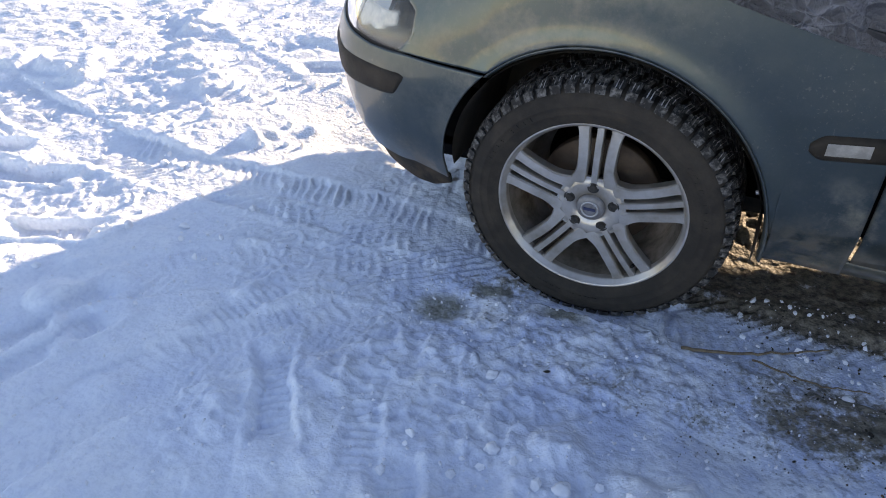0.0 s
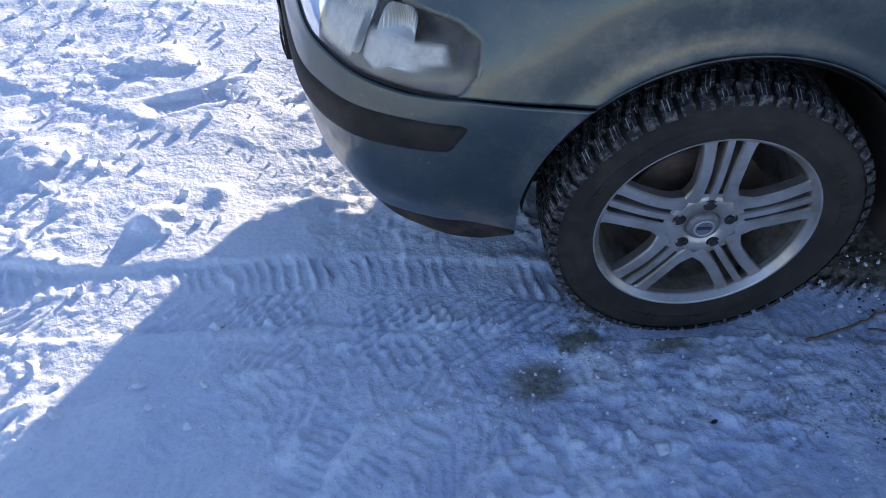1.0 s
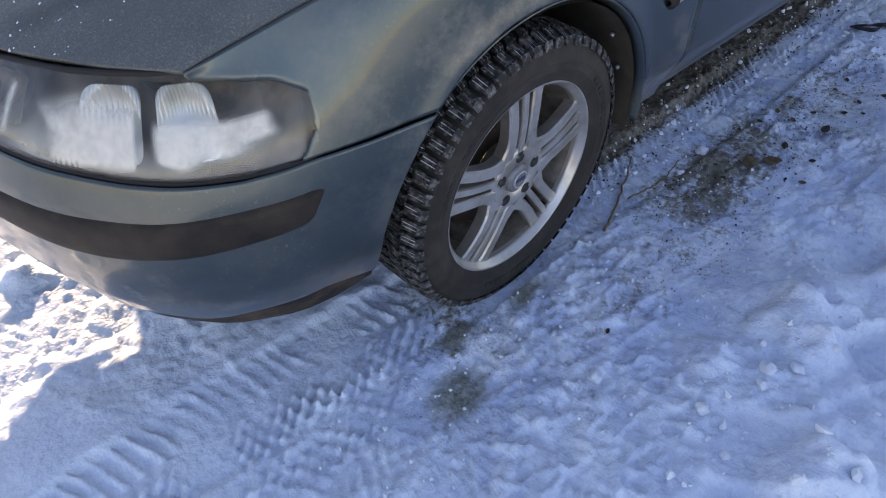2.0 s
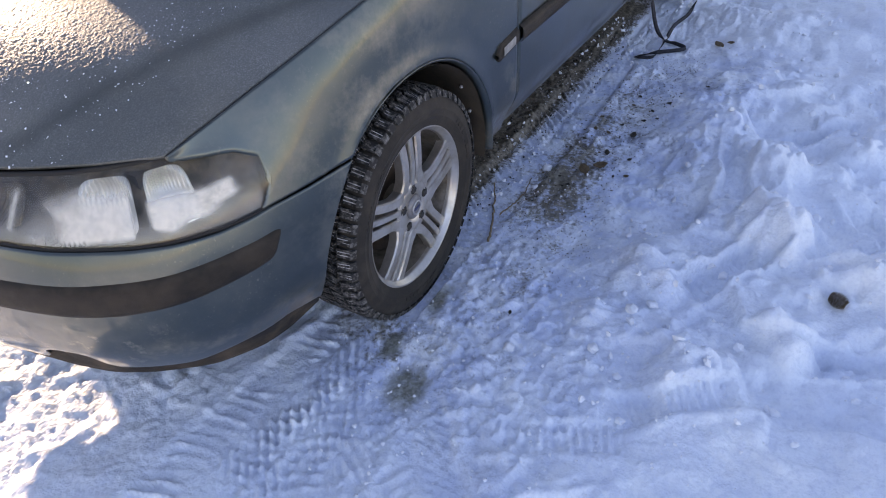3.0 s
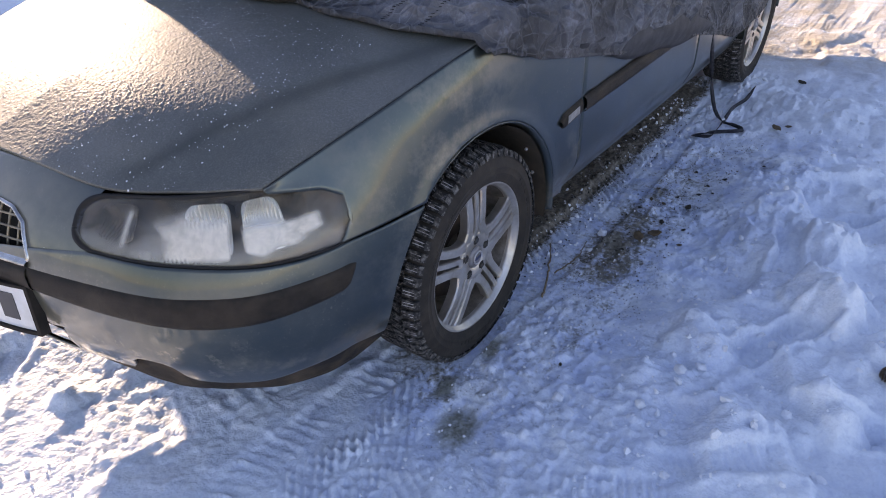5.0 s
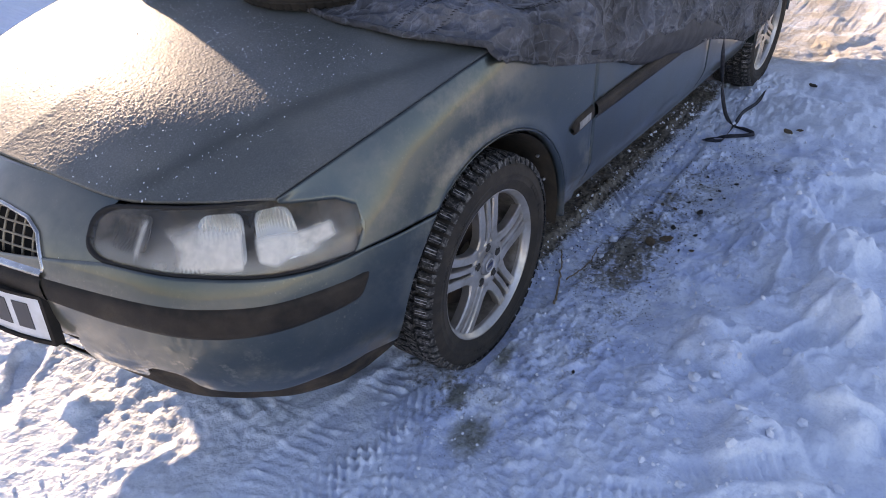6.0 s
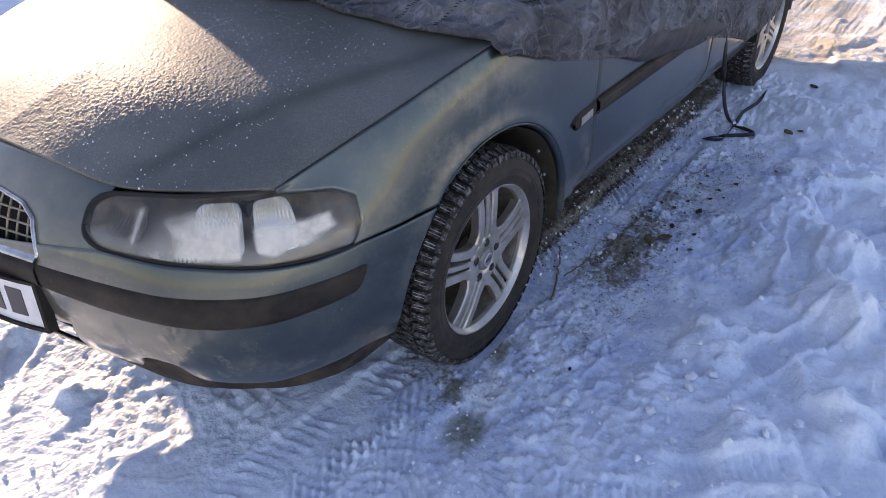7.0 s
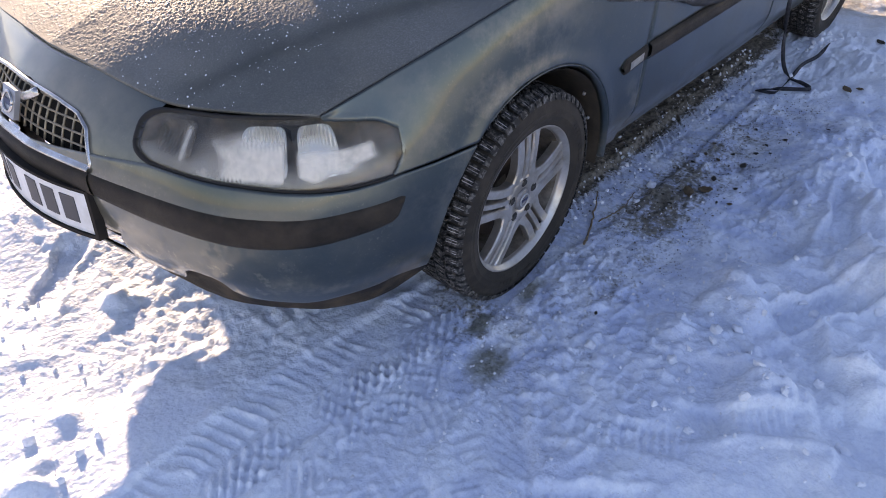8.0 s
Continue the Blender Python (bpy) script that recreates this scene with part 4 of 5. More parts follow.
hood_a = np.r_[np.linspace(0, 0.52, 300), np.linspace(0.52, 0.66, 50)[1:], np.linspace(0.66, 1, 24)[1:]]
hood_b = np.r_[np.linspace(-1, -0.62, 60), np.linspace(-0.62, 0.72, 570)[1:], np.linspace(0.72, 1, 50)[1:]]
av, bv = np.meshgrid(hood_a, hood_b, indexing="ij")
hp = hood_point(av, abs(bv) * 0.996)
hp[..., 1] *= np.sign(bv)
iced = step(av, 0.0, 0.02) * (1 - step(av, 0.60, 0.66)) * (1 - step(abs(bv), 0.95, 0.99))      # a crust of frozen grains
hp[..., 2] += iced * (0.00030 * field(hp[..., 0], hp[..., 1], 0.0036, 61) + 0.00010 * field(hp[..., 0], hp[..., 1], 0.0105, 62) + 0.0010 * np.maximum(0, field(hp[..., 0], hp[..., 1], 0.0055, 63) - 0.45))
thaw = np.exp(-((abs(bv) - 0.57 - 0.55 * av - 0.01 * field(hp[..., 0], hp[..., 1], 0.06, 64)) / 0.045) ** 2) * step(av, 0.0, 0.06) * (bv > 0)      # the frost is thinner over the hood's ribs
hood = part("hood", sheet(hp, flip=True), PAINT_FROST, car, "frosted grey-green hood")
hood.data.attributes.new("thaw", "FLOAT", "POINT").data.foreach_set("value", thaw.ravel().astype(np.float32))
thick(hood, 0.010)


for s in (1, -1):
    gap = hood_point(np.linspace(0, 1, 40), np.ones(40)) + np.array([0, 0.002, -0.004])
    part("hood_gap", tube(gap * np.array([1, s, 1]), 0.0034, 6), SEAL, hood, "dark gap along the hood's edge")
# hidden panel added to keep sun from leaking through the hollow nose
uu, zz = np.meshgrid(np.linspace(-0.93, 0.93, 81), np.linspace(0.50, 0.742, 6), indexing="ij")
part("nose_light_block", sheet(front(uu, zz, -0.13), flip=True), BLACK, car, "unseen dark panel added behind the lamps to block sun")


# fenders: from the hood's edge over the shoulder down to the wheel arch
def side_y(x):
    return np.interp(x, [-3.7, -3.2, -2.7, -1.4, -0.5, 0.0, 0.36, 0.45, 0.55], [0.78, 0.86, 0.888, 0.895, 0.890, 0.880, 0.868, 0.857, 0.835])


def fender_pt(x, v):
    """v from the hood's edge (0) down to the wheel arch or sill (1)."""
    x, v = np.broadcast_arrays(np.asarray(x, float), np.asarray(v, float))
    e = spline([(0.572, 0.730, 0.748), (0.43, 0.772, 0.795), (0.27, 0.806, 0.838), (0.029, 0.836, 0.889), (-0.30, 0.862, 0.935), (-0.6, 0.868, 0.945)], 101)[::-1]
    ey, ez = np.interp(x, e[:, 0], e[:, 1]) + 0.004, np.interp(x, e[:, 0], e[:, 2])
    sy = side_y(x)
    z_low = np.where(x > 0.247, 0.609, np.where(x > ARCH_X - ARCH_R, ARCH_Z + np.sqrt(np.maximum(ARCH_R**2 - (x - ARCH_X)**2, 0)), 0.30))
    z_low = np.where(x < ARCH_X - ARCH_R, 0.275, z_low)
    z = ez + (z_low - ez) * v
    w = step(x, -0.02, 0.465)      # towards the lamp the fender follows the nose's shape
    nose = front(u_at_x(np.clip(x, 0.25, 0.9)), np.minimum(z, 0.742))[..., 1]
    base, knee = sy + (nose - sy) * w, 0.60 + 0.10 * w
    drop = np.clip((ez - z) / np.maximum(ez - knee, 0.008), 0, 1)
    y = ey + (base - ey) * np.sqrt(np.clip(1 - (1 - drop) ** 2.0, 0, 1))
    y = y + 0.006 * np.exp(-((np.hypot(x - ARCH_X, z - ARCH_Z) - ARCH_R) / 0.03) ** 2) * (x > -0.45)
    y = y - 0.05 * step(0.42 - z, 0.0, 0.16)
    return np.stack([x, y, z], -1)


def fender_front(z):
    """Where the headlight ends and the fender begins."""
    return np.interp(z, [0.60, 0.612, 0.648, 0.70, 0.722, 0.736, 0.75], [0.479, 0.470, 0.438, 0.432, 0.466, 0.56, 0.58])


xs = np.r_[np.linspace(0.575, -0.331, 140), -0.375 + 0.04 * np.cos(np.linspace(0, np.pi / 2, 14)) ** 2, -0.3755, np.linspace(-0.379, -0.527, 20)]
xs = np.unique(xs)[::-1]
XX, VV = np.meshgrid(xs, np.linspace(0, 1, 46), indexing="ij")
fp = fender_pt(XX, VV)
swell = 0.006 * np.exp(-((np.hypot(XX - ARCH_X, fp[..., 2] - ARCH_Z) - ARCH_R) / 0.03) ** 2) * (XX > -0.45)
fy = fp[..., 1] - swell
soft_part = (XX > -0.3) & (XX < 0.55)
soft_part[:, 0] = soft_part[:, -1] = False
soft_part[0] = soft_part[-1] = False
for _ in range(140):
    mean = fy.copy()
    mean[1:-1, 1:-1] = (fy[2:, 1:-1] + fy[:-2, 1:-1] + fy[1:-1, 2:] + fy[1:-1, :-2]) / 4
    fy = np.where(soft_part, mean, fy)
fp[..., 1] = fy + swell
front_x = fender_front(fp[..., 2])
front_x = front_x + 0.008
over = fp[..., 0] > front_x
fp[..., 0] = np.minimum(fp[..., 0], front_x)
left_fender = sheet(fp, keep=~(over[:-1, :-1] & over[1:, 1:] & over[1:, :-1] & over[:-1, 1:]))


def arch_lip(cx, y_of, a0, a1):
    an = np.linspace(a0, a1, 70)
    rows = []
    for r, dy in ((ARCH_R + 0.0, 0.0005), (ARCH_R - 0.004, -0.003), (ARCH_R - 0.008, -0.012), (ARCH_R - 0.010, -0.05)):
        x = r * np.cos(an)
        rows.append(np.stack([cx + x, y_of(cx + x) + 0.006 + dy, ARCH_Z + r * np.sin(an)], 1))
    return sheet(np.array(rows).transpose(1, 0, 2))


for s in (1, -1):
    piece = left_fender if s > 0 else mirrored(left_fender)
    fender = thick(part("fender", piece, PAINT, car, "grey-green front fender with salt film and a painted golden sheen"), 0.003, 1.0 if s < 0 else -1.0)
    lip_piece = arch_lip(ARCH_X, lambda x: side_y(x), 0.82, math.pi + 0.08)
    thick(part("arch_lip", lip_piece if s > 0 else mirrored(lip_piece), PAINT, fender), 0.003)
    an = np.linspace(0.0, math.pi + 0.15, 50)
    outer = [float(min(0.878, side_y(0.358 * math.cos(t)) - 0.004, front(u_at_x(max(0.26, 0.358 * math.cos(t))), min(0.60, ARCH_Z + 0.358 * math.sin(t)))[1] - 0.02 if t < 0.8 else 1.0)) for t in an]
    arc = np.array([[(0.358 * math.cos(t), s * y, ARCH_Z + 0.358 * math.sin(t)) for y in np.linspace(0.50, out_y, 6)] for t, out_y in zip(an, outer)])
    part("arch_liner", sheet(arc), LINER, fender, "dark plastic wheel arch liner")
    inner = np.array([[(r * math.cos(t), s * 0.50, ARCH_Z + r * math.sin(t)) for r in (0.10, 0.355)] for t in np.linspace(0, math.pi, 30)])
    part("arch_wall", sheet(inner), LINER, fender)
    for t in (2.55, 2.85):
        part("liner_clip", tube([(0.353 * math.cos(t), s * 0.84, ARCH_Z + 0.353 * math.sin(t)), (0.346 * math.cos(t), s * 0.84, ARCH_Z + 0.346 * math.sin(t))], 0.005, 8), SILVER, fender)
    flap = part("mud_flap", box((-0.400, s * 0.79 - 0.05, 0.262), (-0.387, s * 0.79 + 0.02, 0.40)), BLACK, fender, "black rubber mud flap", smooth=False)
    lamp_x, lamp_z = np.meshgrid(np.linspace(0, 1, 24), np.linspace(0, 1, 10), indexing="ij")
    px = -0.395 - 0.125 * lamp_x
    cz = 0.574 + 0.016 * lamp_x
    half = 0.027 * (1 - 0.75 * np.clip((0.22 - lamp_x) / 0.22, 0, 1) ** 2)
    pz = cz + half * (2 * lamp_z - 1)
    dome = 0.012 * (1 - (2 * lamp_z - 1) ** 4)
    pts = np.stack([px, s * (side_y(px) + 0.001 + dome), pz], -1)
    side_lamp = part("side_lamp", sheet(pts, flip=s < 0), TRIM, fender, "clear side repeater in a black surround")
    ok = (slice(5, 19), slice(3, 8))
    pts2 = pts[ok].copy()
    pts2[..., 1] += s * 0.003
    part("repeater_lens", sheet(pts2, flip=s < 0), AMBER, side_lamp, "clear repeater lens")


# doors, rear quarter and sill
def side_pt(x, z):
    y = side_y(x)
    drop = np.clip((0.943 - z) / 0.343, 0, 1)
    y = 0.867 + (y - 0.867) * np.sqrt(np.clip(1 - (1 - drop) ** 2, 0, 1)) - 0.05 * step(0.42 - z, 0.0, 0.16)
    return y


def side_panel(name, x0, x1, z0, z1, s, label="", rear_arch=False):
    x, z = np.meshgrid(np.linspace(x0, x1, 40), np.linspace(z0, z1, 30), indexing="ij")
    if rear_arch:
        d = np.sqrt(np.maximum(ARCH_R**2 - (x + 2.715) ** 2, 0))
        base = np.where(d > 0, ARCH_Z + d, z0)
        z = base + (z1 - base) * np.linspace(0, 1, 30)[None]
    pts = np.stack([x, s * side_pt(x, z), z], -1)
    return thick(part(name, sheet(pts, flip=s > 0), PAINT, car, label), 0.004)


for s in (1, -1):
    for x0, x1 in ((-1.60, -0.534), (-2.30, -1.607)):
        door = side_panel("door", x0, x1, 0.315, 0.93, s, "closed grey-green car door")
        x, t = np.meshgrid(np.linspace(x0 + 0.004, x1 - 0.004, 30), np.linspace(0, 1, 9), indexing="ij")
        z = np.interp(-x, [0.5, 1.4, 2.3], [0.562, 0.572, 0.575]) + np.interp(-x, [0.5, 1.4], [0.052, 0.066]) * t
        y = side_pt(x, z) + 0.002 + 0.014 * (1 - (2 * t - 1) ** 6)
        part("door_strip", sheet(np.stack([x, s * y, z], -1), flip=s < 0), TRIM, door, "black side rubbing strip")
    side_panel("rear_quarter", -3.62, -2.306, 0.30, 0.95, s, "grey-green rear quarter", rear_arch=True)
    rl = arch_lip(-2.715, lambda x: side_y(x), 0.0, math.pi)
    thick(part("rear_arch_lip", rl if s > 0 else mirrored(rl), PAINT, car), 0.003)
    arc = np.array([[(-2.715 + 0.365 * math.cos(t), s * y, ARCH_Z + 0.365 * math.sin(t)) for y in np.linspace(0.45, 0.865, 6)] for t in np.linspace(0.0, math.pi, 50)])
    part("rear_arch_liner", sheet(arc), BLACK, car)
    x, t = np.meshgrid(np.linspace(-2.345, -0.41, 60), np.linspace(0, 1, 9), indexing="ij")
    pts = np.stack([x, s * (side_y(x) - 0.045 - 0.075 * t**2), 0.312 - (0.085 if s > 0 else 0.02) * t], -1)
    thick(part("sill", sheet(pts, flip=s < 0), PAINT, car, "salt-stained sill"), 0.004)

# underbody, tail and the closed cabin that carries the sheet
# most of these unseen boxes are added to stop sun leaking through the car
part("underbody", joined([box((-3.35, -0.66, 0.275), (0.55, 0.66, 0.30)), box((-0.42, -0.485, 0.28), (0.60, 0.485, 0.69)), box((0.385, -0.66, 0.24), (0.60, 0.66, 0.70)), box((-0.40, -0.56, 0.195), (0.66, 0.56, 0.29)), box((0.665, -0.53, 0.190), (0.700, 0.53, 0.26)), box((0.704, -0.45, 0.192), (0.735, 0.45, 0.26)), box((-3.3, -0.44, 0.28), (-2.3, 0.44, 0.85)), box((-2.32, -0.70, 0.28), (-0.44, 0.70, 0.85))]), BLACK, car, "dark underbody with unseen boxes added to block the sun", smooth=False)
tail = np.array([[(-3.62 - 0.06 * math.sin(t * math.pi), y, 0.28 + 0.68 * t) for y in np.linspace(-0.80, 0.80, 21)] for t in np.linspace(0, 1, 14)])
tail[:, :, 0] += 0.12 * (abs(tail[:, :, 1]) / 0.8) ** 4
thick(part("rear_bumper", sheet(tail, flip=True), PAINT, car, "grey-green tail"), 0.01)
ROOF_X = [-3.62, -3.3, -2.95, -2.45, -1.9, -1.35, -1.0, -0.60, -0.30, -0.10]
ROOF_Z = [0.96, 1.00, 1.05, 1.34, 1.42, 1.41, 1.30, 1.10, 0.965, 0.93]
cab = []
for x in np.linspace(-3.60, -0.12, 50):
    top = np.interp(x, ROOF_X, ROOF_Z) - 0.03
    cab.append([(x, 0.835 * math.sin(t) * (1 - 0.22 * max(0, (top - 0.95)) * math.cos(t)), 0.90 + (top - 0.90) * max(0, math.cos(t)) ** 0.75) for t in np.linspace(-math.pi / 2, math.pi / 2, 31)])
part("cabin", sheet(np.array(cab)), BLACK, car, "cabin under the sheet")


# wheels
def make_wheel():
    """A wheel about the y axis, its outer face to +y, its middle in the origin. The mesh is the alloy rim."""
    face = 0.083
    pieces = [lathe([(0.2207, face + 0.008), (0.2215, face + 0.004), (0.2207, face - 0.004), (0.212, face - 0.008), (0.208, face - 0.02), (0.196, face - 0.055), (0.19, face - 0.15), (0.215, face - 0.17)], 120),
              lathe([(0.2207, face + 0.008), (0.2175, face + 0.009), (0.2145, face + 0.006), (0.2115, face - 0.001), (0.2075, face - 0.004), (0.2045, face - 0.012), (0.203, face - 0.055)], 120),
              lathe([(0.0, face - 0.03), (0.073, face - 0.03), (0.078, face - 0.014), (0.073, face - 0.007), (0.062, face - 0.005), (0.037, face - 0.006), (0.034, face - 0.012), (0.0, face - 0.012)], 60)]
    hub_piece = pieces.pop()
    wheel = part("wheel", joined(pieces), ALLOY, None, "silver five-spoke alloy wheel with winter tyre")
    part("hub", hub_piece, ALLOY, wheel)
    for k in range(5):
        ribs = []
        a = radians(90 + 1.5 + 72 * k)
        er, et = np.array([math.cos(a), 0, math.sin(a)]), np.array([-math.sin(a), 0, math.cos(a)])
        for j, (w0, w1, o0, o1) in enumerate(((0.0125, 0.0128, -0.0315, -0.0375), (0.0080, 0.0086, 0.0, 0.0), (0.0125, 0.0128, 0.0315, 0.0375))):
            t = np.linspace(0, 1, 14)
            r = 0.060 + (0.2085 - 0.060) * t
            off = o0 + (o1 - o0) * t
            w = w0 + (w1 - w0) * t
            if j != 1:
                off = off - np.sign(o0) * 0.004 * np.sin(np.pi * t)
                k2 = 0.008 * np.clip((0.27 - t) / 0.27, 0, 1) ** 1.2
                w = w + k2 + 0.009 * np.clip((t - 0.88) / 0.12, 0, 1) ** 2
                off = off + np.sign(o0) * k2
                off = off + np.sign(o0) * (0.004 * np.clip((t - 0.88) / 0.12, 0, 1) ** 2)
            y = face - 0.006 + 0.005 * np.sin(np.pi * t)
            ring = []
            for dx, dy in ((-0.80, -0.030), (-1.0, -0.005), (-0.80, 0.0), (0.80, 0.0), (1.0, -0.005), (0.80, -0.030)):
                ring.append(er[None] * r[:, None] + et[None] * (off + dx * w)[:, None] + np.array([0, 1, 0])[None] * (y + dy)[:, None])
            ribs.append(sheet(np.array(ring).transpose(1, 0, 2), flip=True))
        # the web that closes the three ribs near the hub
        web = np.array([[er * r + et * q * (0.034 + 0.05 * (r - 0.06)) + np.array([0, face - 0.008, 0]) for q in np.linspace(-1, 1, 7)] for r in np.linspace(0.05, 0.080, 6)])
        ribs.append(sheet(web, flip=True))
        part("spoke", joined(ribs), ALLOY, wheel, "three-ribbed silver spoke", smooth=False)
    for k in range(5):
        a = radians(90 + 2 + 36 * 0 + 72 * k)
        c = np.array([0.054 * math.cos(a), 0, 0.054 * math.sin(a)])
        part("bolt", joined([tube([c + (0, face - 0.012, 0), c + (0, face - 0.004, 0), c + (0, face - 0.0015, 0)], [0.0105, 0.0102, 0.0085], 6, up=(0, 0, 1)), tube([c + (0, face - 0.010, 0), c + (0, face - 0.0052, 0)], 0.0135, 16)]), BOLT, wheel, "dark wheel bolt", smooth=False)
    cap = part("hub_cap", lathe([(0.0, face + 0.002), (0.020, face + 0.0015), (0.028, face - 0.001), (0.0325, face - 0.004), (0.034, face - 0.012)], 40), CAP, wheel, "grey centre cap with a plain blue badge")
    part("cap_ring", tube([(0.019 * math.cos(t), face + 0.0022, 0.019 * math.sin(t)) for t in np.linspace(0, 2 * np.pi, 33)], 0.0025, 6, up=(0, 1, 0)), SILVER, cap)
    part("cap_band", box((-0.014, face + 0.001, -0.0035), (0.014, face + 0.0032, 0.0035)), BLUE, cap, smooth=False)
    part("valve", tube([(-0.118, face - 0.03, -0.150), (-0.112, face - 0.005, -0.142)], 0.004, 8), BLACK, wheel)
    part("brake_disc", lathe([(0.05, face - 0.075), (0.14, face - 0.075), (0.142, face - 0.08), (0.142, face - 0.10), (0.05, face - 0.10)], 60), DISC, wheel, "rusty brake disc")
    part("rim_barrel", lathe([(0.204, face - 0.02), (0.195, face - 0.056), (0.189, face - 0.15), (0.16, face - 0.20)], 80), ALLOY_IN, wheel, "dusty inside of the rim")
    tyre = part("tyre", lathe([(0.2140, 0.062), (0.2165, 0.086), (0.2215, 0.0935), (0.226, 0.0935), (0.229, 0.0955), (0.245, 0.1005), (0.2465, 0.1016), (0.248, 0.1007), (0.262, 0.1035), (0.264, 0.1047), (0.2665, 0.1037), (0.280, 0.1015), (0.292, 0.0965), (0.299, 0.0905), (0.3035, 0.082), (0.3045, 0.06), (0.305, 0.0),
                               (0.3045, -0.06), (0.3035, -0.082), (0.299, -0.0905), (0.28, -0.1015), (0.26, -0.1035), (0.23, -0.096), (0.214, -0.08)], 144), RUBBER, wheel, "black winter tyre")
    marks = []
    for a0 in (20, 140, 260):
        for k in range(9):
            if k == 4:
                continue
            ta, tb = radians(a0 + 4.2 * k), radians(a0 + 4.2 * k + 2.6)
            v = [(r * math.cos(t), y, r * math.sin(t)) for t in (ta, tb) for r, y in ((0.2505, 0.1010), (0.2505, 0.1030), (0.2595, 0.1042), (0.2595, 0.1025))]
            marks.append((v, [(0, 1, 2, 3), (7, 6, 5, 4), (1, 5, 6, 2), (0, 4, 5, 1), (2, 6, 7, 3)]))
    tagged(part("sidewall_lettering", joined(marks), RUBBER, tyre, smooth=False), kind="stuff")
    blocks = []
    snow_bits = []
    n = 60
    rows = ((-0.0945, -0.060, 0.05, 0.0), (-0.0530, -0.0205, 0.30, 0.5), (-0.0150, 0.0150, 0.12, 0.2), (0.0205, 0.0530, -0.30, 0.0), (0.060, 0.0945, -0.05, 0.5))
    for k in range(n):
        for y0, y1, slant, shift in rows:
            for q in range(4):      # three lamellae a block, and last the frost between them
                lo_a, hi_a = (0.10 + q * 0.255, 0.10 + q * 0.255 + 0.185) if q < 3 else (0.13, 0.78)
                a0, a1 = (k + shift + lo_a) / n * 2 * math.pi, (k + shift + hi_a) / n * 2 * math.pi
                v = []
                for r_in in (True, False):
                    for y, e in ((y0, 0), (y1, 1)):
                        if q == 3:
                            y = y + (0.002 if e == 0 else -0.002)
                        sl = slant * (y - (y0 + y1) / 2) / 0.31
                        for aa2 in (a0 + sl, a1 + sl):
                            rr = 0.300 if r_in else 0.3165 - 0.010 * max(0, (abs(y) - 0.066) / 0.028) ** 2 - (0.0012 if q == 3 else 0)
                            yy = y if r_in else y * 0.985
                            v.append((rr * math.cos(aa2), yy, rr * math.sin(aa2)))
                (snow_bits if q == 3 else blocks).append((v, [(4, 5, 7, 6), (0, 1, 5, 4), (1, 3, 7, 5), (3, 2, 6, 7), (2, 0, 4, 6)]))
        for y0, y1 in ((0.0935, 0.1005), (-0.1005, -0.0935)):
            a0, a1 = (k + (0.5 if y0 > 0 else 0) + 0.10) / n * 2 * math.pi, (k + (0.5 if y0 > 0 else 0) + 0.80) / n * 2 * math.pi
            ya, yb = (y0, y1) if y0 > 0 else (y1, y0)
            v = []
            for r1, yy in ((0.3105, ya), (0.3055, ya * 1.03), (0.293, yb), (0.293, yb * 0.96), (0.305, ya * 0.95)):
                for aa2 in (a0, a1):
                    v.append((r1 * math.cos(aa2), yy, r1 * math.sin(aa2)))
            blocks.append((v, [(0, 1, 3, 2), (2, 3, 5, 4), (0, 2, 4, 6, 8), (1, 9, 7, 5, 3), (8, 9, 1, 0)]))
    part("packed_snow", joined(snow_bits), PACKED, tyre, "frost packed into the tread sipes", smooth=False)
    part("tread", joined(blocks), TREAD, tyre, "studded tread blocks packed with snow", smooth=False)
    return wheel


BOLT = spotted("bolt_steel", (0.07, 0.066, 0.06), (0.03, 0.027, 0.024), 90, 0.5, 0.7)
CAP = spotted("cap_grey", (0.22, 0.22, 0.23), (0.14, 0.135, 0.13), 60, 0.45, 0.4)
wheel = make_wheel()
wheel.parent = car
WHEEL_Y, WHEEL_Z = 0.779, 0.310
wheel.matrix_basis = pose(0, WHEEL_Y, WHEEL_Z, 0, 0, 1.2)
for m in (pose(0, -WHEEL_Y, WHEEL_Z, 0, 20, 181.2), pose(-2.715, WHEEL_Y, WHEEL_Z, 0, 31, 0), pose(-2.715, -WHEEL_Y, WHEEL_Z, 0, 50, 180)):
    copy_thing(wheel, m)


# ---- the sheet over the cabin ----
def cover_front(y):
    return np.interp(abs(y), [0, 0.1, 0.42, 0.64, 0.80, 0.95], [-0.02, -0.005, 0.044, 0.039, -0.007, -0.05])


def cover_hem(x):
    return np.interp(x, [-3.7, -3.2, -2.75, -2.40, -2.06, -1.77, -1.08, -0.74, -0.22, -0.06, 0.1], [0.50, 0.50, 0.52, 0.46, 0.42, 0.51, 0.66, 0.70, 0.825, 0.885, 0.895])


